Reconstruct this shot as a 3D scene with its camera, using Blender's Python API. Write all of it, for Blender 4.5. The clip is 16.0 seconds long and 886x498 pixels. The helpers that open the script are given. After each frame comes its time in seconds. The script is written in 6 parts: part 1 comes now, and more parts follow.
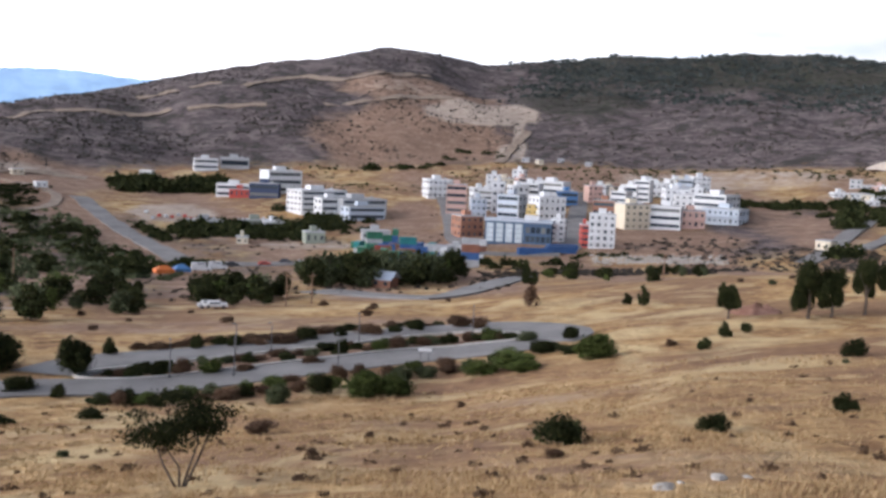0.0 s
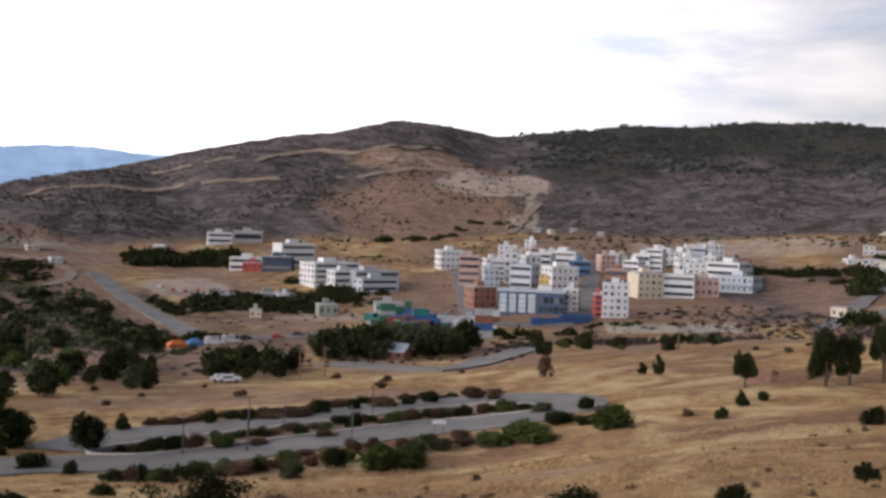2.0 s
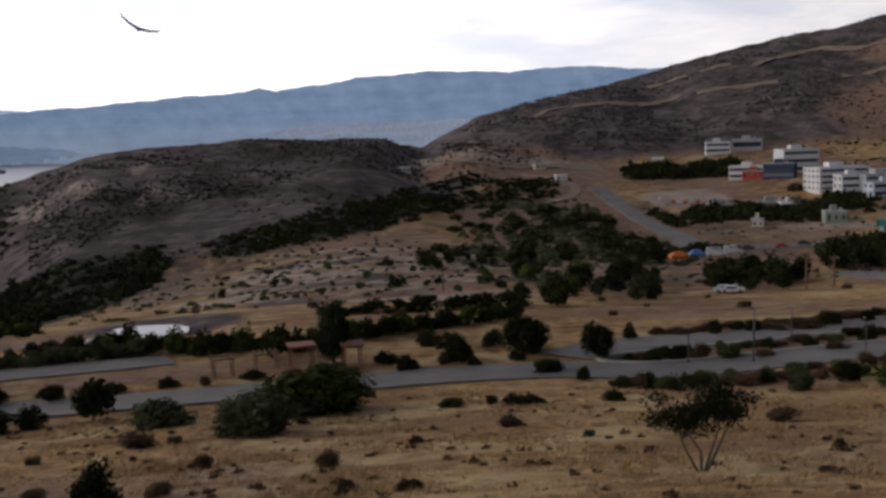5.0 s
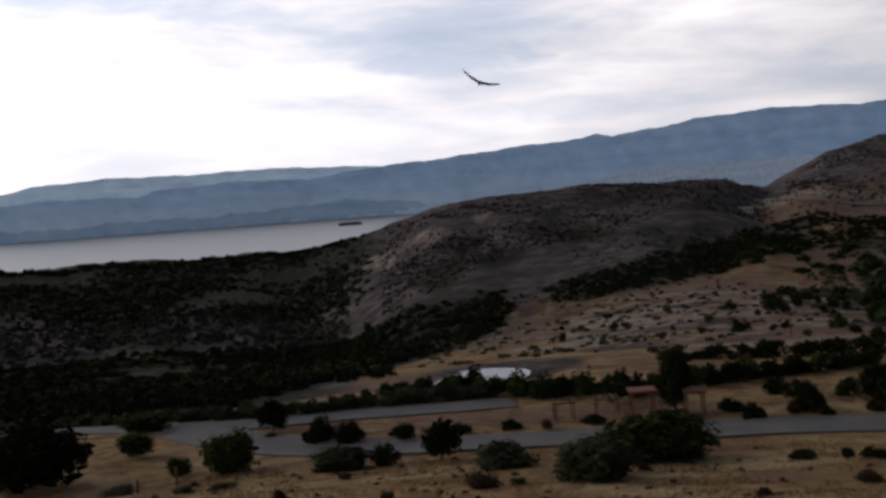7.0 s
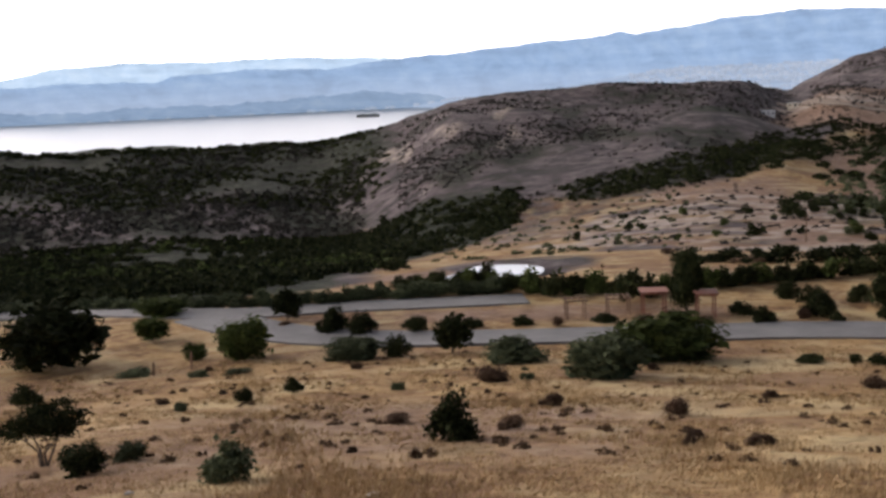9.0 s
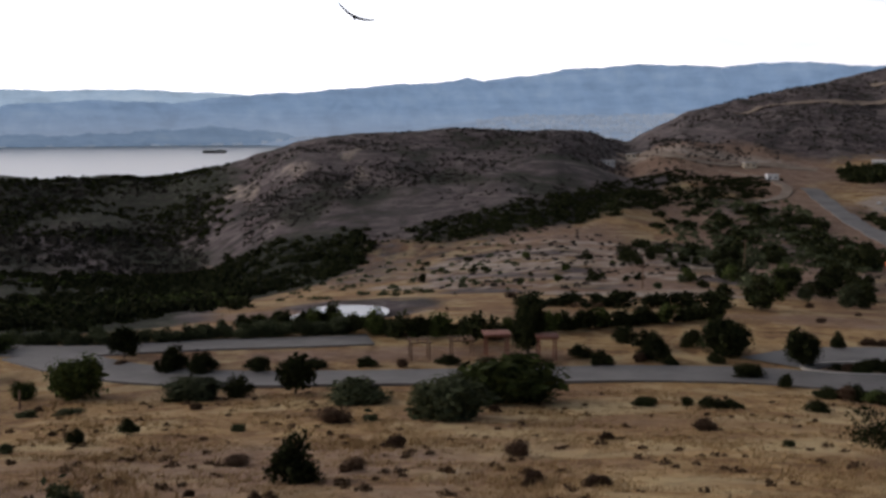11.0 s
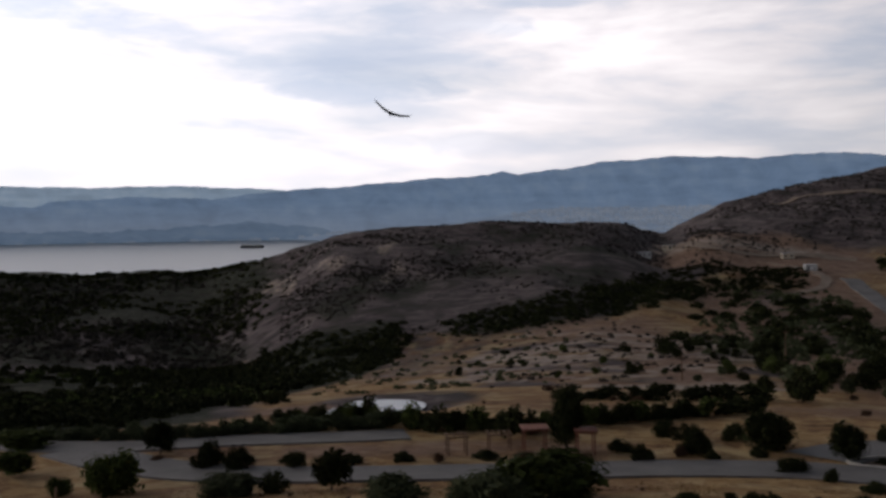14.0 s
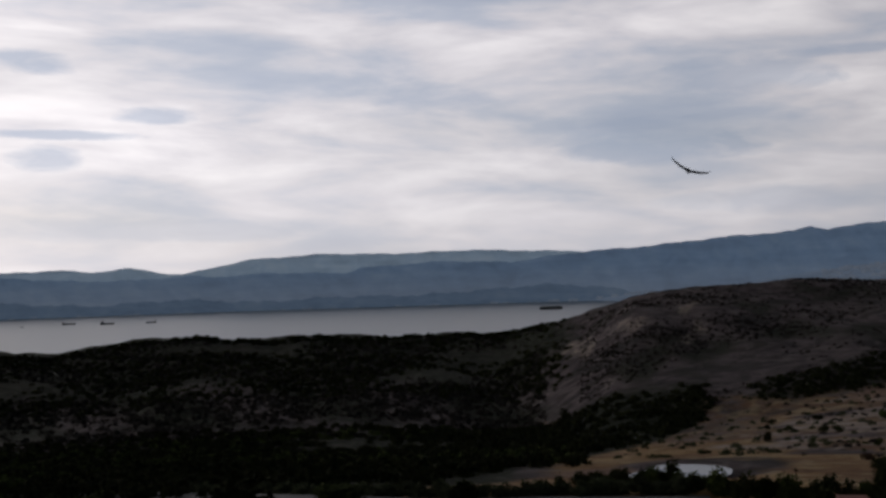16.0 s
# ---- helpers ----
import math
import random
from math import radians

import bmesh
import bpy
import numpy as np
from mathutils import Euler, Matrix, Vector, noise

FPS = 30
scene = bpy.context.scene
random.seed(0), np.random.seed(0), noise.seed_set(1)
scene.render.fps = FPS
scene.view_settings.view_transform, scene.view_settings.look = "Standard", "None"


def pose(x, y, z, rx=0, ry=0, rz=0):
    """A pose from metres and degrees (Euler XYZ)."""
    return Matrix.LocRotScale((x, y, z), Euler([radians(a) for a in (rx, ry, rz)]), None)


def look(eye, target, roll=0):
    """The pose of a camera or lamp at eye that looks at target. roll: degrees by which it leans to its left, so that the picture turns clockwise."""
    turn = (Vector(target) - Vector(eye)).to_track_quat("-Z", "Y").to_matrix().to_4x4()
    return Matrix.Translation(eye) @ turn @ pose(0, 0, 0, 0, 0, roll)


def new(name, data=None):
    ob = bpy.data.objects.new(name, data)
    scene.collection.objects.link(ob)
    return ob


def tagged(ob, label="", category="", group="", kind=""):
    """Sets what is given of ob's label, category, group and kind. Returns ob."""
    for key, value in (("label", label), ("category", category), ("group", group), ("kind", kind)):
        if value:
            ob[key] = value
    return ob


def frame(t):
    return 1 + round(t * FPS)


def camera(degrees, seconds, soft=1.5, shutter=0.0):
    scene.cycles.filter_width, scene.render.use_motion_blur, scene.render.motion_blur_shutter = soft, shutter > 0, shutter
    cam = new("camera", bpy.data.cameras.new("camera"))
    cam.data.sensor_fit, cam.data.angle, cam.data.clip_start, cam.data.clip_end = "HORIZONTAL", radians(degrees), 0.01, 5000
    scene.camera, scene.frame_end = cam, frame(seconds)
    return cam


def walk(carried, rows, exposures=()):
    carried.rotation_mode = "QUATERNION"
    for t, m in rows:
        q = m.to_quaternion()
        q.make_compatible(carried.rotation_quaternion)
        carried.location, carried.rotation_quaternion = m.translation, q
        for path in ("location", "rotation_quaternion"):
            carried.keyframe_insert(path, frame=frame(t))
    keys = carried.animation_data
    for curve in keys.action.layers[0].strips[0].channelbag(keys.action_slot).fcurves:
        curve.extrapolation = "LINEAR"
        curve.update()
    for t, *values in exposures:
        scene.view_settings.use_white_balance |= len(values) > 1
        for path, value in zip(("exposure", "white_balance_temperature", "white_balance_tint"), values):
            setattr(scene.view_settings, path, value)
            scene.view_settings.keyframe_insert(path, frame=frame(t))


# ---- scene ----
# ---- camera: one lookout, the view turns ----
cam = camera(43.20, 16.0, soft=3.0)
# seconds, bearing to the right, pitch up, lean to the right
TURNS = [
    (0.0, 0.57, -5.23, -2.63), (0.5, 3.38, -4.48, -3.10), (1.0, 3.01, -2.90, -2.77), (1.5, 1.32, -3.71, -2.62),
    (2.0, -0.23, -1.62, -1.93), (2.5, -2.50, -1.04, -1.83), (3.0, -6.89, -2.24, -1.10), (3.5, -10.67, -2.57, -0.79),
    (4.0, -17.48, -4.95, 0.65), (4.2, -19.63, -6.01, 1.21), (6.3, -35.18, -3.61, 2.71), (6.5, -37.49, -2.93, 3.05),
    (7.0, -42.57, -2.99, 4.10), (7.5, -45.45, -3.96, 4.33), (8.0, -46.24, -5.47, 4.00), (8.5, -45.83, -7.84, 3.72),
    (9.0, -43.69, -8.31, 2.49), (9.5, -41.56, -5.44, 1.64), (10.0, -39.00, -5.57, 0.60), (10.2, -38.25, -6.07, 0.86),
    (12.3, -32.73, -5.75, -1.31), (12.5, -32.61, -5.16, -1.03), (13.0, -32.12, -4.20, -0.62), (13.5, -34.89, -3.08, 0.35),
    (14.0, -37.52, -1.63, 0.78), (14.5, -41.62, 2.01, 1.40), (15.0, -45.04, 2.49, 1.39), (15.5, -48.54, 2.12, 1.70),
    (16.0, -52.61, 1.82, 1.74),
]


def view(yaw, pitch, lean):
    y, p = radians(yaw), radians(pitch)
    return look((0, 0, 1.6), (math.sin(y) * math.cos(p), math.cos(y) * math.cos(p), 1.6 + math.sin(p)), -lean)


EXPOSURES = [
    (0, 1.6, 5950, 9), (0.5, 1.4, 5900, 9), (1, 1.15, 6300, 11), (1.5, 1.2, 6450, 12), (2, 1.1, 6450, 11),
    (2.5, 0.32, 6400, 10), (3, 0.25, 6400, 10), (3.5, 0.15, 6450, 11), (4, 0.05, 6500, 12), (4.2, 0.0, 6500, 12),
    (6.3, 0.25, 6450, 10), (6.5, 0.12, 6400, 10), (7, -0.6, 6350, 10), (7.5, -0.7, 6350, 10), (8, -0.65, 6350, 10),
    (8.5, 0.22, 6400, 10), (9, 1.2, 6600, 11), (9.5, 1.0, 6600, 11), (10, 0.25, 6450, 11), (10.2, 0.2, 6450, 10),
    (12.3, 0.6, 6500, 10), (13, 0.6, 6500, 10), (13.5, 0.1, 6500, 10), (14, -0.5, 6450, 10), (14.5, -1.1, 6400, 10),
    (15, -1.3, 6300, 9), (16, -1.3, 6300, 9),
]
walk(cam, [(t, view(a, b, c)) for t, a, b, c in TURNS], EXPOSURES)

# ---- sky and sun ----
SUN_AZ, SUN_EL = -98.0, 24.0


def node(nt, kind, x=0, y=0, **inputs):
    n = nt.nodes.new(kind)
    n.location = (x, y)
    for key, value in inputs.items():
        n.inputs[key.replace("_", " ")].default_value = value
    return n


def math_node(nt, op, a, b=None, c=None, clamp=False):
    n = nt.nodes.new("ShaderNodeMath")
    n.operation, n.use_clamp = op, clamp
    for i, v in enumerate((a, b, c)):
        if v is None:
            continue
        if isinstance(v, (int, float)):
            n.inputs[i].default_value = v
        else:
            nt.links.new(v, n.inputs[i])
    return n.outputs[0]


def mix_colour(nt, fac, a, b, blend="MIX"):
    n = nt.nodes.new("ShaderNodeMix")
    n.data_type, n.blend_type = "RGBA", blend
    for sock, v in ((n.inputs[0], fac), (n.inputs[6], a), (n.inputs[7], b)):
        if isinstance(v, (int, float)):
            sock.default_value = v
        elif isinstance(v, tuple):
            sock.default_value = (*v, 1) if len(v) == 3 else v
        else:
            nt.links.new(v, sock)
    return n.outputs[2]


def ramp(nt, fac, stops):
    n = nt.nodes.new("ShaderNodeValToRGB")
    while len(n.color_ramp.elements) < len(stops):
        n.color_ramp.elements.new(0.5)
    for e, (p, c) in zip(n.color_ramp.elements, stops):
        e.position, e.color = p, ((*c, 1) if isinstance(c, tuple) else (c, c, c, 1))
    nt.links.new(fac, n.inputs[0])
    return n.outputs[0]


def noise_tex(nt, vec, scale, detail=4.0, rough=0.55, distortion=0.0):
    n = node(nt, "ShaderNodeTexNoise", Scale=scale, Detail=detail, Roughness=rough, Distortion=distortion)
    if vec is not None:
        nt.links.new(vec, n.inputs["Vector"])
    return n.outputs["Fac"]


def make_world():
    w = bpy.data.worlds.new("sky")
    scene.world = w
    w.use_nodes = True
    nt = w.node_tree
    nt.nodes.clear()
    sky = nt.nodes.new("ShaderNodeTexSky")
    sky.sky_type, sky.sun_disc = "NISHITA", False
    sky.sun_elevation, sky.sun_rotation = radians(SUN_EL), radians(SUN_AZ)
    sky.dust_density, sky.air_density = 2.0, 1.0
    blue = mix_colour(nt, 1.0, sky.outputs[0], (0.10, 0.10, 0.10), "MULTIPLY")
    co = nt.nodes.new("ShaderNodeTexCoord").outputs["Generated"]
    sep = nt.nodes.new("ShaderNodeSeparateXYZ")
    nt.links.new(co, sep.inputs[0])
    x, y, z = sep.outputs
    az = math_node(nt, "ARCTAN2", x, y)
    el = math_node(nt, "ARCSINE", z)
    # streaks of high cloud, long across and thin upwards
    comb = nt.nodes.new("ShaderNodeCombineXYZ")
    tilt = math_node(nt, "MULTIPLY_ADD", az, 0.02, el)
    nt.links.new(math_node(nt, "MULTIPLY", az, 6.0), comb.inputs[0])
    nt.links.new(math_node(nt, "MULTIPLY", tilt, 27.0), comb.inputs[1])
    streak = noise_tex(nt, comb.outputs[0], 1.0, 7.0, 0.56, 0.25)
    comb2 = nt.nodes.new("ShaderNodeCombineXYZ")
    nt.links.new(math_node(nt, "MULTIPLY_ADD", az, 2.4, 4.0), comb2.inputs[0])
    nt.links.new(math_node(nt, "MULTIPLY", el, 11.0), comb2.inputs[1])
    broad = noise_tex(nt, comb2.outputs[0], 1.0, 4.0, 0.5, 0.2)
    # how thick: 0 thin and bright, 1 grey-blue underside
    grey = math_node(nt, "MULTIPLY_ADD", streak, 0.75, math_node(nt, "MULTIPLY", broad, 0.5))
    cloud = ramp(nt, grey, [(0.46, (1.15, 1.07, 1.07)), (0.60, (0.89, 0.83, 0.86)), (0.71, (0.64, 0.655, 0.75)), (0.84, (0.50, 0.545, 0.68))])
    # long lenses of grey cloud: bearing, height, half length, half thickness, depth
    comb3 = nt.nodes.new("ShaderNodeCombineXYZ")
    nt.links.new(math_node(nt, "MULTIPLY", az, 16.0), comb3.inputs[0])
    nt.links.new(math_node(nt, "MULTIPLY", el, 60.0), comb3.inputs[1])
    torn = noise_tex(nt, comb3.outputs[0], 1.0, 5.0, 0.6, 0.4)
    wob = math_node(nt, "MULTIPLY", math_node(nt, "SUBTRACT", math_node(nt, "ADD", streak, math_node(nt, "MULTIPLY", torn, 1.3)), 1.15), 2.6)
    for la, le, lw, lh, deep in ((-41.8, 6.6, 4.6, 0.95, 0.72), (-52.7, 9.6, 2.8, 0.7, 0.5), (-67.0, 8.8, 2.2, 0.38, 0.6), (-72.5, 11.2, 2.0, 0.5, 0.7), (-72.1, 6.7, 1.6, 0.7, 0.6),
                                 (-72.5, 7.8, 4.2, 0.25, 0.65), (-37.5, 9.9, 4.2, 1.0, 0.5), (-36.0, 3.6, 5.0, 0.7, 0.45), (-66.0, 3.1, 11.0, 0.6, 0.5), (-33.0, 10.7, 3.0, 0.3, 0.6)):
        dx = math_node(nt, "DIVIDE", math_node(nt, "SUBTRACT", az, radians(la)), radians(lw))
        dy = math_node(nt, "DIVIDE", math_node(nt, "SUBTRACT", tilt, radians(le + 0.02 * la)), radians(lh))
        d2 = math_node(nt, "ADD", math_node(nt, "ADD", math_node(nt, "MULTIPLY", dx, dx), math_node(nt, "MULTIPLY", dy, dy)), wob)
        lens = math_node(nt, "MULTIPLY", math_node(nt, "SUBTRACT", 1.25, d2, clamp=True), deep)
        cloud = mix_colour(nt, lens, cloud, (0.45, 0.515, 0.66))
    # low haze over the horizon
    low = math_node(nt, "SUBTRACT", 1.0, math_node(nt, "DIVIDE", el, radians(8.0)), clamp=True)
    cloud = mix_colour(nt, math_node(nt, "MULTIPLY", low, 0.55), cloud, (0.86, 0.825, 0.87))
    # brighter towards the hidden sun, dimmer overhead and behind
    sx, sy = math.sin(radians(SUN_AZ)), math.cos(radians(SUN_AZ))
    toward = math_node(nt, "ADD", math_node(nt, "MULTIPLY", x, sx), math_node(nt, "MULTIPLY", y, sy))
    glow = math_node(nt, "MULTIPLY_ADD", toward, 0.86, 0.64)
    high = math_node(nt, "SUBTRACT", 1.0, math_node(nt, "MULTIPLY", math_node(nt, "SMOOTH_MIN", math_node(nt, "MAXIMUM", math_node(nt, "SUBTRACT", z, 0.24), 0.0), 0.32, 0.1), 2.8))
    gain = math_node(nt, "MULTIPLY", math_node(nt, "MULTIPLY", glow, high), 1.7)
    bright = nt.nodes.new("ShaderNodeVectorMath")
    bright.operation = "SCALE"
    nt.links.new(cloud, bright.inputs[0])
    nt.links.new(gain, bright.inputs["Scale"])
    cover = math_node(nt, "MULTIPLY_ADD", math_node(nt, "SUBTRACT", broad, 0.5), -0.5, 0.82, clamp=True)
    total = mix_colour(nt, cover, blue, bright.outputs[0])
    bg = nt.nodes.new("ShaderNodeBackground")
    nt.links.new(total, bg.inputs[0])
    bg.inputs[1].default_value = 1.0
    out = nt.nodes.new("ShaderNodeOutputWorld")
    nt.links.new(bg.outputs[0], out.inputs[0])


make_world()
sun = new("sun", bpy.data.lights.new("sun", "SUN"))
sun.data.energy, sun.data.angle, sun.data.color = 0.42, radians(14), (1.0, 0.84, 0.68)
far_sun = Vector((math.sin(radians(SUN_AZ)) * math.cos(radians(SUN_EL)), math.cos(radians(SUN_AZ)) * math.cos(radians(SUN_EL)), math.sin(radians(SUN_EL))))
sun.matrix_world = look(far_sun * 100, (0, 0, 0))


# ---- materials ----
def material(name):
    m = bpy.data.materials.new(name)
    m.use_nodes = True
    nt = m.node_tree
    return m, nt, nt.nodes["Principled BSDF"]


def bump_to(nt, bsdf, height, strength=0.5, dist=0.05):
    b = node(nt, "ShaderNodeBump", Strength=strength, Distance=dist)
    nt.links.new(height, b.inputs["Height"])
    nt.links.new(b.outputs[0], bsdf.inputs["Normal"])


def object_co(nt):
    return nt.nodes.new("ShaderNodeTexCoord").outputs["Object"]


def speckled(name, dark, light, scale, fine, rough=0.85, bump=0.3, dist=0.03, vary=0.25, metallic=0.0):
    """A surface that wavers between two tones at two scales, each object a little apart."""
    m, nt, b = material(name)
    co = object_co(nt)
    big = noise_tex(nt, co, scale, 4.0)
    small = noise_tex(nt, co, fine, 6.0, 0.65)
    f = math_node(nt, "MULTIPLY_ADD", small, 0.5, math_node(nt, "MULTIPLY", big, 0.5))
    c = ramp(nt, f, [(0.38, dark), (0.62, light)])
    rnd = nt.nodes.new("ShaderNodeObjectInfo").outputs["Random"]
    c = mix_colour(nt, 1.0, c, ramp(nt, rnd, [(0.0, 1.0 - vary), (1.0, 1.0)]), "MULTIPLY")
    nt.links.new(c, b.inputs["Base Color"])
    b.inputs["Roughness"].default_value, b.inputs["Metallic"].default_value = rough, metallic
    bump_to(nt, b, small, bump, dist)
    return m


def leafy(name, dark, light, vary=0.5):
    m, nt, b = material(name)
    isl = nt.nodes.new("ShaderNodeNewGeometry").outputs["Random Per Island"]
    c = ramp(nt, isl, [(0.0, dark), (0.6, tuple((d + l) / 2 for d, l in zip(dark, light))), (1.0, light)])
    rnd = nt.nodes.new("ShaderNodeObjectInfo").outputs["Random"]
    c = mix_colour(nt, 1.0, c, ramp(nt, rnd, [(0.0, 1.0 - vary), (1.0, 1.0)]), "MULTIPLY")
    nt.links.new(c, b.inputs["Base Color"])
    b.inputs["Roughness"].default_value = 0.9
    b.inputs["Specular IOR Level"].default_value = 0.05
    return m


def make_land():
    m, nt, b = material("land")
    co = object_co(nt)
    att = nt.nodes.new("ShaderNodeAttribute")
    att.attribute_name = "cover"
    sep = nt.nodes.new("ShaderNodeSeparateColor")
    nt.links.new(att.outputs["Color"], sep.inputs[0])
    scrub, soil, pale = sep.outputs
    wood = att.outputs["Alpha"]
    n_fine = noise_tex(nt, co, 2.2, 6.0, 0.7)
    n_tuft = noise_tex(nt, co, 0.45, 5.0, 0.62, 0.6)
    n_mid = noise_tex(nt, co, 0.11, 5.0, 0.62)
    n_big = noise_tex(nt, co, 0.028, 4.0, 0.55)
    n_hill = noise_tex(nt, co, 0.16, 6.0, 0.72)
    f = math_node(nt, "ADD", math_node(nt, "MULTIPLY", n_tuft, 0.4), math_node(nt, "ADD", math_node(nt, "MULTIPLY", n_mid, 0.4), math_node(nt, "MULTIPLY", n_fine, 0.2)))
    grass = ramp(nt, f, [(0.36, (0.125, 0.070, 0.035)), (0.45, (0.27, 0.157, 0.076)), (0.53, (0.44, 0.285, 0.130)), (0.64, (0.62, 0.46, 0.24))])
    grass = mix_colour(nt, ramp(nt, n_big, [(0.44, 0.0), (0.58, 0.8)]), grass, mix_colour(nt, n_tuft, (0.15, 0.085, 0.055), (0.30, 0.18, 0.11)))
    n_band = noise_tex(nt, co, 0.065, 5.0, 0.6, 1.2)
    grass = mix_colour(nt, ramp(nt, n_band, [(0.50, 0.0), (0.64, 0.8)]), grass, mix_colour(nt, n_fine, (0.46, 0.335, 0.165), (0.70, 0.565, 0.33)))
    # scrub tones shifted to purple-grey: the haze before the hills is in the colour
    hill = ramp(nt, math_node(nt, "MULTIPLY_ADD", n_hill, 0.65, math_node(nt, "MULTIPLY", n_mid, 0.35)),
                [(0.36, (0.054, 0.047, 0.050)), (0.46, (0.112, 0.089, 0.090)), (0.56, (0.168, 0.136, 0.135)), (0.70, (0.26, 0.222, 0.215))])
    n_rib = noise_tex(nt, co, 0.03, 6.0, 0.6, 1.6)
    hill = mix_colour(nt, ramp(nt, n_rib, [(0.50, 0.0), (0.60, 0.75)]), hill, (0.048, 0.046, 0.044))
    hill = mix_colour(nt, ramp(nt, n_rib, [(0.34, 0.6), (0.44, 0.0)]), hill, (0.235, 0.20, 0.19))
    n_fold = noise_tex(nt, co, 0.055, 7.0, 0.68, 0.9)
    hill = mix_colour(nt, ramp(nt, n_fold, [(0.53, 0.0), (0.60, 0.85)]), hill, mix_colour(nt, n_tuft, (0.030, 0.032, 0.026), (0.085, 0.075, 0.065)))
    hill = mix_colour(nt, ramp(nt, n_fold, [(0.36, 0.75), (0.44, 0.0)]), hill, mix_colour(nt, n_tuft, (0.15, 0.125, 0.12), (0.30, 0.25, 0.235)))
    # soil greyed a little towards the same painted haze
    dirt = ramp(nt, f, [(0.36, (0.155, 0.098, 0.072)), (0.52, (0.300, 0.198, 0.142)), (0.66, (0.44, 0.335, 0.245))])
    rock = ramp(nt, f, [(0.38, (0.32, 0.25, 0.205)), (0.62, (0.54, 0.455, 0.375))])
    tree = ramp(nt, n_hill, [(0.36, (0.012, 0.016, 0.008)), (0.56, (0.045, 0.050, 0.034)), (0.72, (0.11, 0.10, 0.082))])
    ragged = math_node(nt, "MULTIPLY", math_node(nt, "ADD", math_node(nt, "SUBTRACT", n_mid, 0.5), math_node(nt, "SUBTRACT", n_hill, 0.5)), 2.2)

    def edge(mask):
        g = math_node(nt, "ADD", mask, math_node(nt, "MULTIPLY", ragged, math_node(nt, "MULTIPLY", mask, math_node(nt, "SUBTRACT", 1.35, mask))))
        return ramp(nt, g, [(0.22, 0.0), (0.72, 1.0)])

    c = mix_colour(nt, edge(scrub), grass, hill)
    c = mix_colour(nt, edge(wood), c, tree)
    c = mix_colour(nt, edge(soil), c, dirt)
    c = mix_colour(nt, edge(pale), c, rock)
    nt.links.new(c, b.inputs["Base Color"])
    b.inputs["Roughness"].default_value = 0.95
    b.inputs["Specular IOR Level"].default_value = 0.1
    bump_to(nt, b, math_node(nt, "ADD", n_hill, n_tuft), 0.9, 0.9)
    return m


def make_water(name, tint, rough, scale, strength):
    m, nt, b = material(name)
    co = object_co(nt)
    b.inputs["Base Color"].default_value = (*tint, 1)
    b.inputs["Roughness"].default_value = rough
    b.inputs["IOR"].default_value = 1.33
    bump_to(nt, b, noise_tex(nt, co, scale, 3.0), strength, 0.3)
    return m


def make_far(name, colour, glow, mist_tint=0.0):
    """Distance: bluish land with fields and woods in long bands; air haze is painted in as blue tone, paler foot and
    glow.
    """
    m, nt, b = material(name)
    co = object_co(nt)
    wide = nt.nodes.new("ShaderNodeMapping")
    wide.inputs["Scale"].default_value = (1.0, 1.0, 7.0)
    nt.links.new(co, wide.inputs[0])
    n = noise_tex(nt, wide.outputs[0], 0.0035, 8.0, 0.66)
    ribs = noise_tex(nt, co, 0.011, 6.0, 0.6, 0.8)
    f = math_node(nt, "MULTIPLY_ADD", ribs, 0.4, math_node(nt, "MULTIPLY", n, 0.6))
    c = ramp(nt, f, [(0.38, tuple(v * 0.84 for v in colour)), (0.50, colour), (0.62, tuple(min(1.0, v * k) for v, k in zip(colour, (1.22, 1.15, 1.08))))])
    # haze painted over the foot of the slope, fading out upwards
    if mist_tint:
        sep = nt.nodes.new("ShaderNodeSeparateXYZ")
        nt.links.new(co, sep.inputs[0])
        low = ramp(nt, math_node(nt, "DIVIDE", math_node(nt, "ADD", sep.outputs[2], 80.0), 200.0, clamp=True), [(0.0, mist_tint), (0.75, 0.0)])
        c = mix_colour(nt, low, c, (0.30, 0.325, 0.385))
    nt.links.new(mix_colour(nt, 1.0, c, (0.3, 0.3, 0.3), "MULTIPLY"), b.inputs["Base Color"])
    # emission stands in for light scattered in the air; the land is no lamp
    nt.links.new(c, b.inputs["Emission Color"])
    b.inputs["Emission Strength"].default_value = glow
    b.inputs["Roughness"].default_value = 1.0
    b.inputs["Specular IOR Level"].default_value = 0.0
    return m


LANDM = make_land()
SEA = make_water("sea_water", (0.06, 0.085, 0.10), 0.30, 0.05, 0.7)
POND = make_water("pond_water", (0.24, 0.27, 0.28), 0.25, 0.6, 0.3)
SAND = speckled("pale_quarry_sand", (0.40, 0.33, 0.27), (0.60, 0.52, 0.44), 0.05, 0.8, 0.95, 0.5, 0.4, 0.05)
REDEARTH = speckled("red_earth", (0.20, 0.10, 0.07), (0.33, 0.19, 0.14), 0.6, 4.0, 0.95, 0.5, 0.1, 0.05)
# air haze put into the colours: paler and bluer farther off, all glowing
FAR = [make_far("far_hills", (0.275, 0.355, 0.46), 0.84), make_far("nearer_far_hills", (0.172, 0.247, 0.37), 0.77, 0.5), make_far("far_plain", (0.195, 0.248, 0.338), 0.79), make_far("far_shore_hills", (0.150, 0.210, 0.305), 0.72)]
ASPHALT = speckled("asphalt", (0.14, 0.135, 0.135), (0.24, 0.23, 0.225), 0.15, 5.0, 0.9, 0.2, 0.02, 0.05)
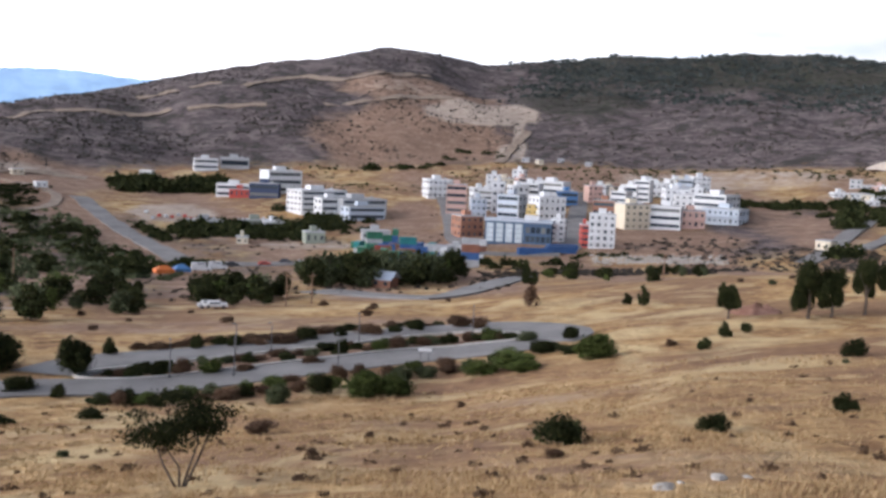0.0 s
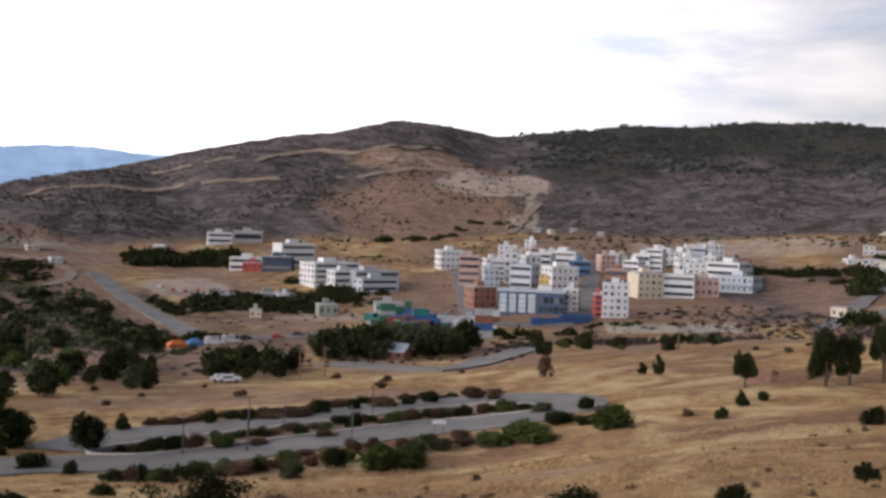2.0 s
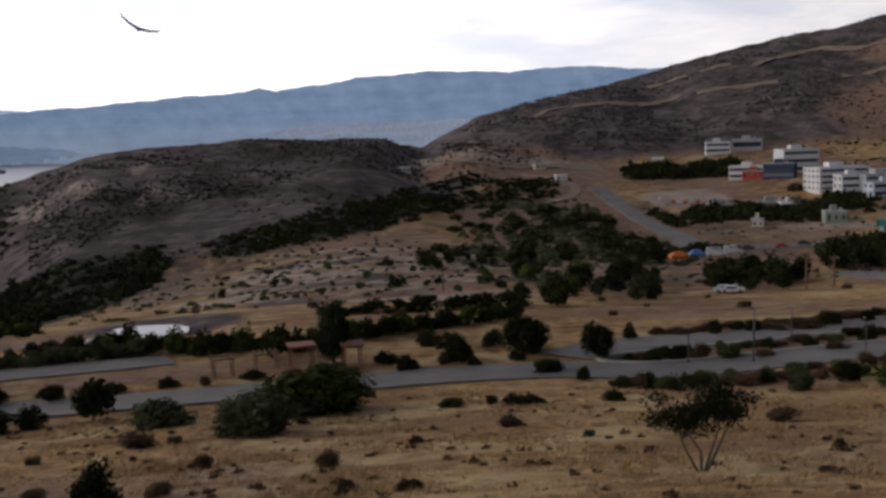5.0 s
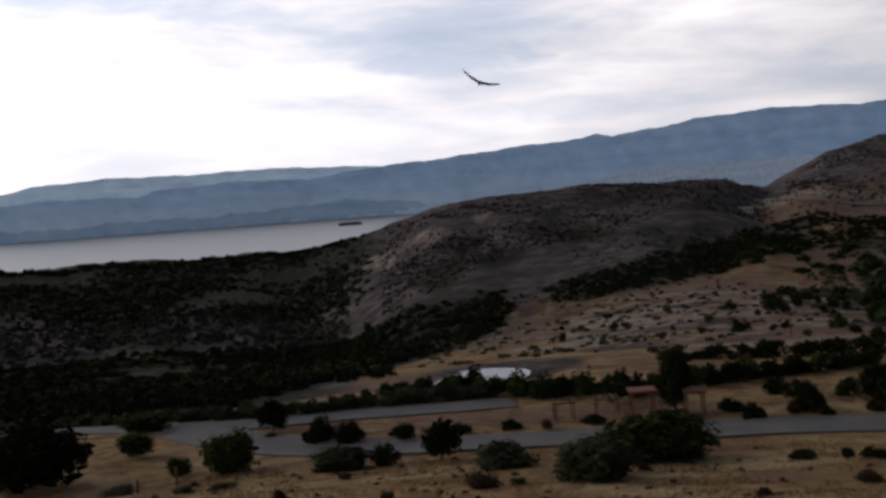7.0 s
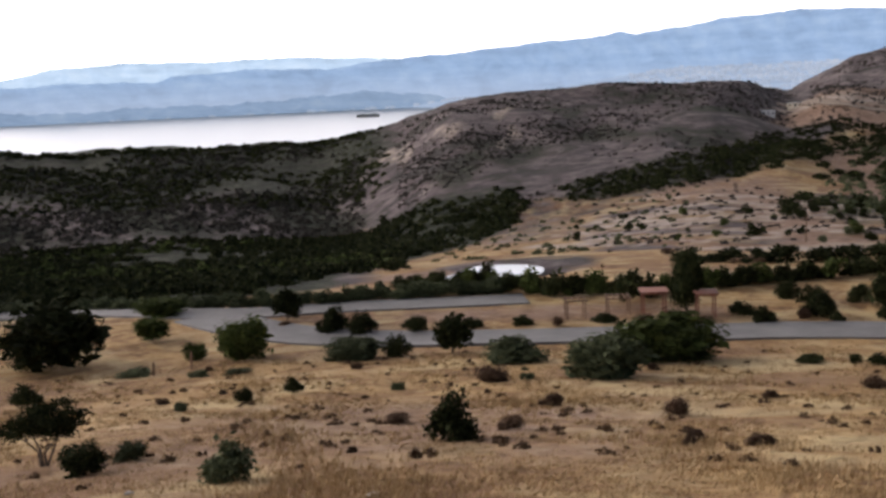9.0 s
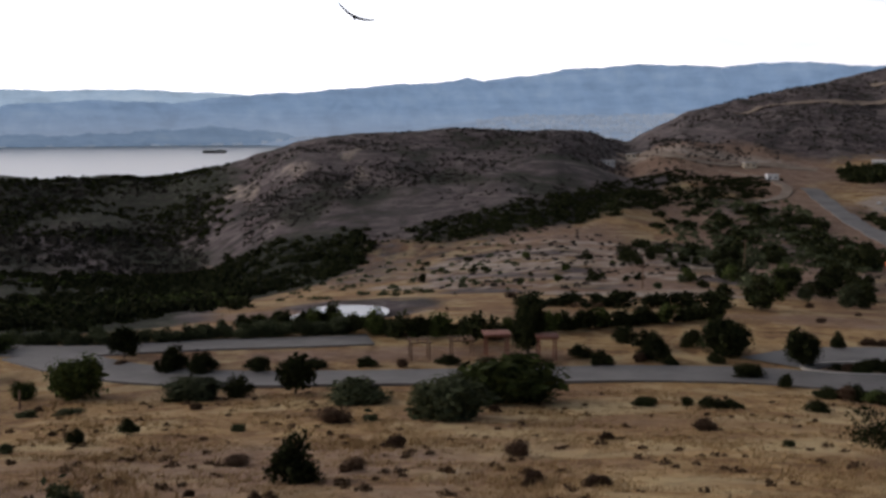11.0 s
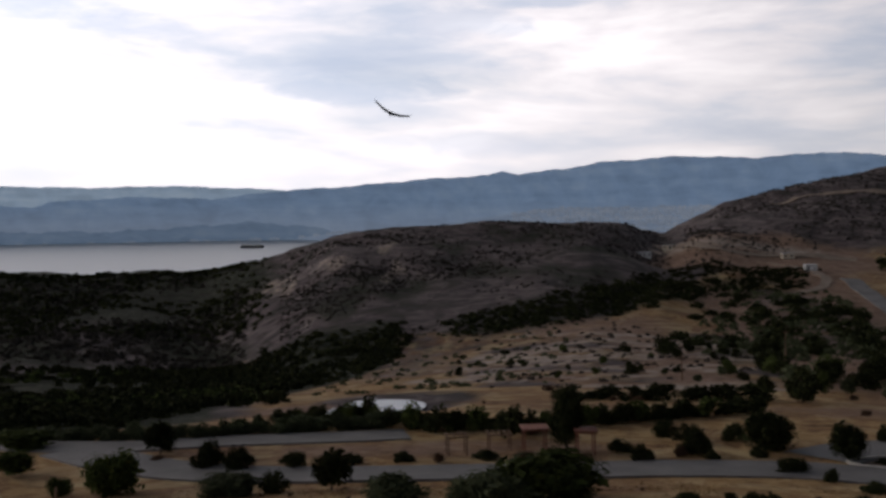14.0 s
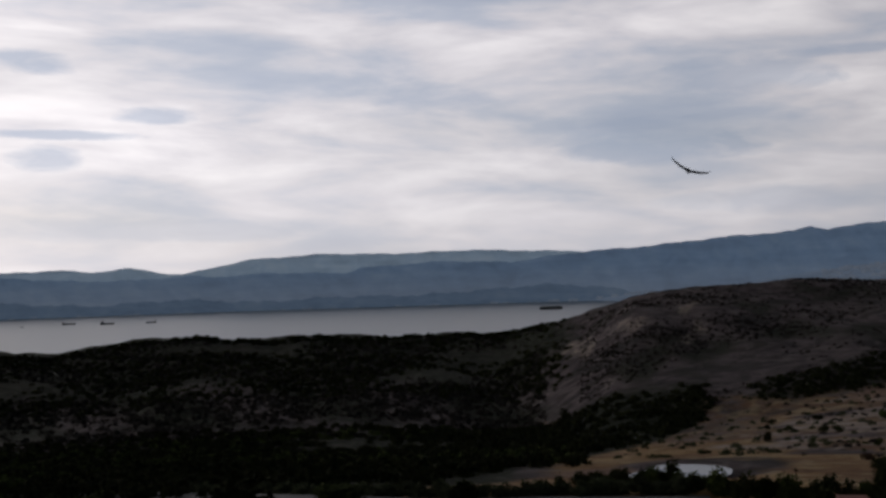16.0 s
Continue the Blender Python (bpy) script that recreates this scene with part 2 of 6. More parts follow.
TRACKM = speckled("dirt_track", (0.22, 0.165, 0.125), (0.36, 0.285, 0.22), 0.2, 3.0, 0.95, 0.3, 0.03, 0.05)
KERB = speckled("kerb_concrete", (0.40, 0.38, 0.35), (0.58, 0.56, 0.52), 0.8, 12.0)
BARK = speckled("bark", (0.07, 0.05, 0.035), (0.17, 0.13, 0.10), 2.0, 14.0, 0.95, 0.6, 0.03)
STONE = speckled("pale_stone", (0.42, 0.39, 0.35), (0.66, 0.63, 0.58), 2.0, 14.0, 0.9, 0.6, 0.05)
WOODM = speckled("weathered_wood", (0.16, 0.09, 0.055), (0.30, 0.19, 0.12), 1.5, 18.0, 0.85)
REDWOOD = speckled("red_stained_wood", (0.20, 0.07, 0.045), (0.34, 0.14, 0.09), 1.5, 18.0, 0.8)
METAL = speckled("galvanised_steel", (0.12, 0.12, 0.125), (0.20, 0.20, 0.21), 3.0, 20.0, 0.5, 0.1, 0.01, 0.2, 0.7)
GREENS = [leafy("dark_evergreen_leaves", (0.016, 0.022, 0.009), (0.064, 0.070, 0.026)),
          leafy("fresh_green_leaves", (0.042, 0.060, 0.016), (0.138, 0.165, 0.050)),
          leafy("grey_olive_leaves", (0.055, 0.067, 0.033), (0.160, 0.178, 0.095)),
          leafy("dry_brown_leaves", (0.075, 0.044, 0.030), (0.22, 0.14, 0.088))]
DRYTUFT = leafy("dry_tuft_stalks", (0.13, 0.080, 0.050), (0.27, 0.18, 0.11))
SCRUBM = leafy("hill_scrub_leaves", (0.046, 0.043, 0.038), (0.115, 0.100, 0.086))
PINE = leafy("distant_pine_needles", (0.042, 0.052, 0.050), (0.100, 0.112, 0.106))
STRAW = leafy("dry_grass_blades", (0.24, 0.15, 0.07), (0.62, 0.46, 0.26), 0.0)
PAINT = {k: speckled(k + "_plaster", tuple(v * 0.82 for v in c), c, 0.25, 3.0, 0.8, 0.12, 0.02, 0.12) for k, c in {
    "white": (0.72, 0.73, 0.74), "cream": (0.70, 0.62, 0.48), "pink": (0.60, 0.40, 0.34), "brick": (0.34, 0.16, 0.10),
    "blue_grey": (0.52, 0.58, 0.66), "yellow": (0.66, 0.50, 0.20), "blue": (0.10, 0.24, 0.50), "red": (0.50, 0.08, 0.06),
    "grey": (0.46, 0.47, 0.48), "navy": (0.05, 0.07, 0.14), "grey_green": (0.30, 0.33, 0.27), "orange": (0.75, 0.20, 0.04), "dark": (0.06, 0.06, 0.07), "hall_blue": (0.07, 0.12, 0.20), "pale_glazing": (0.55, 0.62, 0.66)}.items()}
STEEL = {k: speckled(k + "_painted_steel", tuple(v * 0.6 for v in c), c, 0.5, 6.0, 0.55, 0.15, 0.02, 0.3) for k, c in {
    "green": (0.03, 0.20, 0.11), "teal": (0.02, 0.26, 0.26), "red": (0.38, 0.06, 0.04), "blue": (0.04, 0.13, 0.36), "white": (0.66, 0.67, 0.68), "rust": (0.28, 0.11, 0.06)}.items()}


def make_glass():
    m, nt, b = material("dark_window_glass")
    rnd = nt.nodes.new("ShaderNodeObjectInfo").outputs["Random"]
    nt.links.new(ramp(nt, rnd, [(0.0, (0.02, 0.03, 0.045)), (0.7, (0.06, 0.075, 0.09)), (1.0, (0.20, 0.20, 0.19))]), b.inputs["Base Color"])
    b.inputs["Roughness"].default_value = 0.12
    return m


GLASS = make_glass()


# ---- the land ----
# heights of the land: elevation angle seen from the lookout against distance, by bearing
EYE_Z = 1.6
NEAR_R = [3, 20, 40, 70, 118, 138, 160, 210, 280, 380]
NEAR_AZ = [-80, -60, -45, -30, -15, 0, 12, 24]
NEAR_EL = [
    [-24, -19, -15.7, -13.2, -11.8, -10.6, -9.5, -8.8, -8.0],
    [-24, -19, -15.9, -13.3, -11.8, -10.6, -9.6, -9.0, -8.2],
    [-24, -19.5, -16.5, -13.4, -11.7, -10.4, -9.4, -8.6, -7.9],
    [-24, -19.5, -16.5, -13.4, -11.7, -10.3, -8.9, -7.5, -5.9],
    [-24, -19, -16, -13.3, -11.6, -10.15, -8.9, -7.6, -6.7],
    [-24, -18.5, -15.6, -13.2, -11.5, -10.1, -8.7, -7.7, -6.9],
    [-24, -17.5, -14.2, -11.3, -10.1, -9.0, -7.3, -7.2, -6.9],
    [-24, -17, -13.5, -10.2, -9.1, -8.0, -6.3, -6.6, -6.7]]
# skyline of the hills: bearing, elevation angle
CREST = [(-80, -2.6), (-74.4, -2.6), (-72.2, -2.9), (-69.3, -2.66), (-65.2, -2.4), (-62, -2.57), (-57.5, -2.7), (-53, -2.64),
         (-48.8, -2.55), (-45.7, -1.96), (-43, -0.93), (-39.3, -0.43), (-34.1, -0.1), (-31.5, -0.28), (-27.8, -0.5),
         (-26.4, -1), (-25.4, -0.55), (-23.7, 0.3), (-21.2, 1.08), (-18.5, 1.85), (-14.7, 2.64), (-11.9, 3.29),
         (-7.2, 3.85), (-3.2, 4.55), (-0.7, 4.27), (2.2, 3.47), (6.2, 3.67), (8.7, 4.05), (14.5, 3.85), (18.4, 3.85),
         (21.4, 3.57), (30, 3.1), (45, 1.6)]
CREST_R = [(-80, 820), (-50, 820), (-47, 760), (-43, 690), (-30, 760), (-26, 900), (-20, 1050), (-14, 1150), (-3, 1250), (10, 1350), (45, 1300)]
FOOT = [(-80, 480, -7.0), (-58, 480, -6.7), (-49, 490, -7.3), (-44, 410, -6.6), (-39, 400, -6.0), (-30, 400, -5.6), (-26.5, 490, -3.8),
        (-21, 720, -2.1), (-13, 800, -1.5), (5, 820, -1.6), (14, 800, -1.8), (24, 800, -1.7), (45, 800, -2)]
GRID_R = np.concatenate([[0.0, 1.5], np.geomspace(3, 5200, 330)])
GRID_AZ = np.concatenate([np.arange(-180, -84, 4.0), np.arange(-84, 32, 0.25), np.arange(32, 180.1, 4.0)])


def curve_of(pairs, az, k=1):
    return np.interp(az, [p[0] for p in pairs], [p[k] for p in pairs])


def land_grid():
    """Heights over the grid of bearings and distances."""
    rows = []
    lr = np.log(np.maximum(GRID_R, 1.0))
    for az in GRID_AZ:
        a = min(max(az, -80), 45) if abs(az) < 100 else (45 if az > 0 else -80)
        el = [np.interp(min(max(a, -80), 24), NEAR_AZ, [row[k] for row in NEAR_EL]) for k in range(9)]
        rf, ef = curve_of(FOOT, a, 1), curve_of(FOOT, a, 2)
        rc, ec = curve_of(CREST_R, a), curve_of(CREST, a)
        rr = [1.0, 3, 8] + NEAR_R[1:] + [rf]
        ee = [-58.0, -36, -27] + el + [ef]
        if rf < 385:
            rr, ee = rr[:-2] + [rf], ee[:-2] + [ef]
        mid = math.exp(0.5 * (math.log(rf) + math.log(rc)))
        rr += [mid, rc]
        ee += [ef + (ec - ef) * 0.52, ec]
        z = GRID_R * np.tan(np.radians(np.interp(lr, np.log(rr), ee)))
        zc = rc * math.tan(math.radians(ec))
        back = np.clip((GRID_R - rc) / 650.0, 0, 1)
        low = -96.0 - 0 * GRID_R
        s = back * back * (3 - 2 * back)
        z = np.where(GRID_R > rc, zc * (1 - s) + low * s, z)
        # the far plain beyond the bay and behind the gap
        shore = curve_of([(-80, 4480), (-52, 4500), (-45, 4400), (-41, 3700), (-36, 2700), (-30, 1800), (45, 1800)], a)
        rise = np.clip((GRID_R - shore) / 150.0, 0, 1)
        up = curve_of([(-80, -1.0), (-46, -0.9), (-38, -0.4), (-32, 0.4), (-25, 0.4), (-10, 0.5)], a)
        far_z = np.interp(GRID_R, [shore, 4650, 5200], [-78.5 - EYE_Z, 4650 * math.tan(math.radians(up)), 5200 * math.tan(math.radians(up))])
        z = np.where((GRID_R > shore) & (GRID_R > rc + 600), z * (1 - rise) + far_z * rise, z)
        z[0], z[1] = -1.6, -1.75
        rows.append(z)
    z = np.array(rows)
    k = np.array([1, 3, 4, 3, 1]) / 12.0
    zs = z.copy()
    for j in range(6, z.shape[1] - 2):
        zs[:, j] = sum(k[m] * z[:, j + m - 2] for m in range(5))
    # the land climbs towards the east
    rc = curve_of(CREST_R, np.clip(GRID_AZ, -80, 45))[:, None]
    climb = 2.8 * np.sin(np.radians(np.clip(GRID_AZ + 14, 0, 46))) * np.interp(GRID_AZ, [-180, 45, 120, 180], [1, 1, 0, 0])
    reach = np.clip((GRID_R - 5) / 15.0, 0, 1)[None, :] * (1 - np.clip((GRID_R[None, :] - rc) / 650.0, 0, 1))
    zs = zs + np.tan(np.radians(climb))[:, None] * GRID_R[None, :] * reach
    # the basin of the pond, dug level
    x, y = np.meshgrid(np.radians(GRID_AZ + 41.1), GRID_R, indexing="ij")
    d = np.hypot(x * 197 / 10.5, (y - 197) / 13.5)
    w = np.clip((1.5 - d) / 0.5, 0, 1)
    return zs * (1 - w) + (-33.9) * w


LAND = land_grid() + EYE_Z
# how far the plan's bearings open towards the east: more for low ground than for high
_el = np.clip(np.degrees(np.arctan2(LAND - EYE_Z, np.maximum(GRID_R, 1.0)[None, :])), -17, 6)
OPENING = np.interp(GRID_AZ, [-180, -27, -16, 45, 180], [0, 0, 1, 1, 0])[:, None] * (0.33 - 2.8 * np.tan(np.radians(_el)))


def on_grid(table, az, r):
    """A value of the grid between its points, for numbers or arrays."""
    i = np.clip(np.searchsorted(GRID_AZ, az) - 1, 0, len(GRID_AZ) - 2)
    j = np.clip(np.searchsorted(GRID_R, r) - 1, 0, len(GRID_R) - 2)
    u = (az - GRID_AZ[i]) / (GRID_AZ[i + 1] - GRID_AZ[i])
    v = (r - GRID_R[j]) / (GRID_R[j + 1] - GRID_R[j])
    return (table[i, j] * (1 - u) + table[i + 1, j] * u) * (1 - v) + (table[i, j + 1] * (1 - u) + table[i + 1, j + 1] * u) * v


def bear(az, r):
    """The true bearing of a place of the plan."""
    return az + on_grid(OPENING, az, r)


def plan(az, r):
    """The plan's bearing of a true one."""
    b = az
    for _ in range(3):
        b = az - on_grid(OPENING, b, r)
    return b


def bumps(x, y, r):
    """Small unevenness of the land, growing with distance."""
    a = np.clip((r - 25) / 150.0, 0, 1) * 0.5 + np.clip((r - 330) / 600.0, 0, 1) * 5.0
    a = a * (1 - 0.75 * np.clip((r - 100) / 15.0, 0, 1) * np.clip((180 - r) / 15.0, 0, 1)) * np.clip((2300 - r) / 400.0, 0, 1)
    n = (np.sin(x * 0.021 + 1.3 * np.sin(y * 0.017)) * np.sin(y * 0.026 + 0.8 * np.sin(x * 0.013 + 2)) * 0.6
         + 0.3 * np.sin(x * 0.071 + 2 * np.sin(y * 0.05)) * np.sin(y * 0.083 + x * 0.02) + 0.12 * np.sin(x * 0.21 + y * 0.13) * np.sin(y * 0.26 - x * 0.05))
    a = a * np.clip((np.hypot(x + 129.5, y - 148.5) - 18) / 8.0, 0, 1)
    # gullies run down the hillsides
    az = np.degrees(np.arctan2(x, y))
    foot, crest = curve_of(FOOT, az), curve_of(CREST_R, az)
    w = np.sin(np.pi * np.clip((r - foot) / (crest - foot), 0, 1))
    bend = 0.9 * np.sin(r * 0.009 + az * 0.21) + 0.4 * np.sin(r * 0.027)
    fade = 0.35 + 0.65 * np.sin(az * 0.37 + r * 0.006 + 1.0) ** 2
    gully = fade * (np.sin(az * 0.55 + bend) * 3.0 + np.sin(az * 1.3 - 1.6 * bend + r * 0.012) * 1.1)
    return a * n + w * gully


def ground(az, r):
    """Height of the land at a bearing of the plan (degrees, right of north) and a distance, for numbers or arrays."""
    b = np.radians(bear(az, r))
    return on_grid(LAND, az, r) + bumps(r * np.sin(b), r * np.cos(b), r)


def spot(az, r, lift=0.0):
    """The place on the land at a bearing and a distance."""
    b = math.radians(float(bear(az, r)))
    return Vector((r * math.sin(b), r * math.cos(b), float(ground(az, r)) + lift))


def mesh_of(name, verts, faces, mat, smooth=False):
    me = bpy.data.meshes.new(name)
    me.from_pydata([tuple(v) for v in verts] if not isinstance(verts, np.ndarray) else verts.tolist(), [], faces if not isinstance(faces, np.ndarray) else faces.tolist())
    for m in mat if isinstance(mat, (list, tuple)) else [mat]:
        me.materials.append(m)
    if smooth:
        me.polygons.foreach_set("use_smooth", [True] * len(me.polygons))
    me.update()
    return me


def smooth01(v, a, b):
    u = np.clip((v - a) / (b - a), 0, 1)
    return u * u * (3 - 2 * u)


def patch(az, r, a0, r0, da, dr, soft=0.35):
    """1 inside an oval of the plan, fading to 0 outside."""
    d = np.hypot((az - a0) / da, (r - r0) / dr)
    return 1 - smooth01(d, 1 - soft, 1 + soft)


# a dark belt of wood along the foot of the front hill
BAND_AZ = [-38, -35, -29.4, -24.8, -20]
BAND_LOW = [392, 392, 407, 490, 540]
BAND_HIGH = [425, 445, 512, 556, 650]


def build_land():
    A, R = np.meshgrid(GRID_AZ, GRID_R, indexing="ij")
    B = np.radians(A + OPENING)
    X, Y = R * np.sin(B), R * np.cos(B)
    Z = LAND + bumps(X, Y, R)
    na, nr = A.shape
    verts = np.stack([X, Y, Z], -1).reshape(-1, 3)
    i = np.arange(na - 1)[:, None] * nr + np.arange(nr - 1)[None, :]
    faces = np.stack([i, i + nr, i + nr + 1, i + 1], -1).reshape(-1, 4)
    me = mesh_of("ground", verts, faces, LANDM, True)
    # what covers the land: hill scrub, bare soil, pale rock, dense wood
    foot = np.interp(A, [f[0] for f in FOOT], [f[1] for f in FOOT])
    crest = np.interp(A, [f[0] for f in CREST_R], [f[1] for f in CREST_R])
    scrub = smooth01(R, foot * 0.93, foot * 1.06)
    scrub = np.maximum(scrub, smooth01(-A, 45, 50) * smooth01(R, 172, 190))
    scrub = np.maximum(scrub, 0.62 * smooth01(-A, 13, 16) * smooth01(R, 300, 340) * smooth01(A, -26, -22) * (1 - smooth01(R, 540, 580)))
    scrub = np.maximum(scrub, 0.55 * patch(A, R, -40, 350, 4.5, 80, 0.6))
    scrub = np.maximum(scrub, 0.5 * patch(A, R, -30.5, 320, 8, 75, 0.6))
    wob = 0.5 * np.sin(A * 1.7) + 0.5 * np.sin(A * 0.61 + 2)
    soil, pale, wood = np.zeros_like(A), np.zeros_like(A), np.zeros_like(A)
    # the dug and terraced face of the big hill
    soil = np.maximum(soil, patch(A, R, -1.6, 905 + 25 * wob, 5.2, 115) * 0.9)
    soil = np.maximum(soil, patch(A, R, -1.2, 1075, 4.3, 45) * 0.8)
    pale = np.maximum(pale, 1.3 * patch(A, R, 2.0, 1005, 2.9, 46, 0.2))
    pale = np.maximum(pale, patch(A, R, 3.9, 900 + 0 * A, 0.35, 70, 0.4))
    pale = np.maximum(pale, patch(A, R, 3.2, 850, 0.5, 40, 0.4))
    pale = np.maximum(pale, patch(A, R, -2.0, 1075, 3.6, 20) * 0.35)
    # pine wood on the right shoulder
    wood = np.maximum(wood, smooth01(R, 1130 - 6 * (A - 3), 1230 - 6 * (A - 3)) * smooth01(A, 3.0, 7.0) * 0.6)
    wood = np.maximum(wood, 0.55 * patch(A, R, 7, 1080, 3.5, 90))
    # valley floor: ochre earth, dry grass, groves
    soil = np.maximum(soil, 0.75 * smooth01(R, 205, 235) * (1 - smooth01(R, foot * 0.9, foot)) * smooth01(A, -34, -29) * (0.62 + 0.38 * np.sin(A * 0.9 + R * 0.021)))
    soil = np.maximum(soil, 0.9 * patch(A, R, 10.5, 470, 5, 45))
    soil = np.maximum(soil, 0.8 * patch(A, R, -1.5, 545, 1.6, 70))
    soil = np.maximum(soil, 0.85 * patch(A, R, 8, 740, 6, 60))
    pale = np.maximum(pale, 0.55 * patch(A, R, 14.5, 735, 6, 45))
    soil = np.maximum(soil, 0.95 * patch(A, R, -21.5, 690 + 12 * wob, 5.5, 90))
    pale = np.maximum(pale, 0.62 * patch(A, R, -22.5, 735, 4.5, 22))
    pale = np.maximum(pale, 1.2 * patch(A, R, -13.6, 566, 2.1, 26))
    pale = np.maximum(pale, 0.7 * patch(A, R, -6.0, 447, 1.6, 16))
    scrub = np.maximum(scrub, 0.9 * patch(A, R, 17, 520, 4.0, 90))
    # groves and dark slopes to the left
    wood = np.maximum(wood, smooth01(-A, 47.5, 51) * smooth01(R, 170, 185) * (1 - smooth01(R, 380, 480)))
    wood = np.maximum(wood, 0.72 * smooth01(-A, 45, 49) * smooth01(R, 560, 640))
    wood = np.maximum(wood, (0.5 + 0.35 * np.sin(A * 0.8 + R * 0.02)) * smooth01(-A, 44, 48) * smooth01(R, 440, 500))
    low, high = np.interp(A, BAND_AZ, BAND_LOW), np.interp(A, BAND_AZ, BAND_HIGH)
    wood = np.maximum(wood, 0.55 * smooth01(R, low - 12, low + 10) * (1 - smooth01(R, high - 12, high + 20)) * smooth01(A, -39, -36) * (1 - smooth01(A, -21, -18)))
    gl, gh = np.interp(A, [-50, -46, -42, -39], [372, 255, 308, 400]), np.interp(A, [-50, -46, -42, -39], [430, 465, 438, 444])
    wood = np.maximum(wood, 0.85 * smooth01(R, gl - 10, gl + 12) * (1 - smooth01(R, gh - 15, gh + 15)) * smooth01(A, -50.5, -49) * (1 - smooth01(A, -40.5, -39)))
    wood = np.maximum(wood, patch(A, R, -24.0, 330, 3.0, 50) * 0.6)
    soil = np.maximum(soil, 0.6 * patch(A, R, -29.5, 390, 3.5, 30))
    soil = np.maximum(soil, 0.8 * patch(A, R, -45, 195, 2.2, 14))
    scrub = np.maximum(scrub, 0.85 * patch(A, R, -40, 205, 4.5, 22))
    pale = np.maximum(pale, 0.8 * patch(A, R, -25.5, 222, 6, 6))
    for a0, r0, da in ((-46.5, 640, 1.2), (-45.5, 600, 0.8), (-43.0, 590, 0.9), (-40.0, 560, 0.6), (-40.5, 640, 0.7)):
        pale = np.maximum(pale, 0.5 * patch(A, R, a0 + 0.3 * np.sin(R * 0.09), r0 + 14 * np.sin(A * 5), da, 24, 0.8))
    for a0, r0, da, dr in ((-31, 245, 4, 4), (-28, 265, 5, 4), (-33, 285, 4, 4), (-26, 310, 4, 5), (-30, 322, 6, 5), (-24, 270, 3, 4), (-36, 300, 3, 4), (-30, 300, 5, 9), (-27, 345, 5.5, 9), (-34, 330, 3.2, 12), (-37, 262, 3.0, 12)):
        pale = np.maximum(pale, 0.6 * patch(A, R, a0, r0 + 5 * np.sin(A * 1.9), da, dr))
    # stony streaks and scorched strips across the field
    strip = np.sin(R * 0.19 + 1.7 * np.sin(A * 0.6)) * np.sin(R * 0.083 + A * 0.35)
    field = smooth01(A, -39, -35) * (1 - smooth01(A, -21, -19)) * smooth01(R, 218, 232) * (1 - smooth01(R, 380, 410))
    pale = np.maximum(pale, 0.62 * smooth01(strip, 0.5, 0.8) * field)
    scrub = np.maximum(scrub, (0.42 + 0.45 * smooth01(-strip, 0.0, 0.6)) * field)
    scrub = np.maximum(scrub, 0.5 * smooth01(A, -26, -22) * (1 - smooth01(A, -9, -6)) * smooth01(R, 225, 260) * (1 - smooth01(R, 470, 560)))
    soil = np.maximum(soil, 0.9 * patch(A, R, 3.5, 470, 6, 30))
    scrub = np.maximum(scrub, 0.7 * patch(A, R, 15.2, 465, 3.4, 50))
    soil = np.maximum(soil, 0.9 * patch(A, R, 18.2, 540, 1.6, 40))
    pale = np.maximum(pale, 0.6 * patch(A, R, 11, 412, 3.2, 12, 0.6))
    pale = np.maximum(pale, 0.7 * patch(A, R, 23, 655, 4.0, 40, 0.6))
    pale = np.maximum(pale, 0.6 * patch(A, R, -8.0, 449, 1.6, 12))
    pale = np.maximum(pale, 0.75 * patch(A, R, -22.5, 725, 4.6, 14, 0.5))
    # thicker growth in the folds of the front hill
    for a0, r0, da, dr in ((-35.5, 560, 2.2, 30), (-31.0, 540, 3.2, 34), (-29.5, 640, 2.0, 26), (-40.0, 520, 1.6, 36), (-37.5, 640, 1.5, 24), (-33.0, 690, 2.6, 20), (-42.5, 500, 1.4, 50)):
        wood = np.maximum(wood, 0.62 * patch(A, R, a0 + 0.5 * np.sin(R * 0.05), r0 + 12 * np.sin(A * 2.1), da, dr, 0.7))
    # trampled brown ground on the near slope
    soil = np.maximum(soil, 0.52 * patch(A, R, -46, 60, 20, 20, 0.7))
    soil = np.maximum(soil, 0.45 * patch(A, R, 8, 48, 13, 8, 0.7))
    # bare earth among the near grass
    soil = np.maximum(soil, 0.62 * patch(A, R, -38, 138, 9, 6) + 0.55 * patch(A, R, -10, 178, 14, 12))
    soil = np.maximum(soil, 0.5 * patch(A, R, 6, 96, 6, 5))
    soil = np.maximum(soil, 0.95 * smooth01(A, -18.5, -17.5) * (1 - smooth01(A, 3.8, 4.6)) * (1 - smooth01(np.abs(R - np.interp(A, [-17.2, -11.2, -5.4, 0.2, 4.3], [134, 138.6, 145.3, 151.8, 148.5])), 3.0, 5.0)))
    far = smooth01(R, 1500, 1700)
    cover = np.stack([scrub, soil * (1 - far), pale * (1 - far), wood * (1 - far)], -1).reshape(-1, 4).astype(np.float32)
    att = me.color_attributes.new("cover", "FLOAT_COLOR", "POINT")
    att.data.foreach_set("color", cover.ravel())
    # the plain past the bay, its haze painted in as blue tone and glow
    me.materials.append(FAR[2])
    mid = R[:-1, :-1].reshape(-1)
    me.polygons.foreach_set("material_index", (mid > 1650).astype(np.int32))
    return tagged(new("ground", me), "dry grassy hillside falling to a valley and scrub hills", "ground", kind="structure")


build_land()


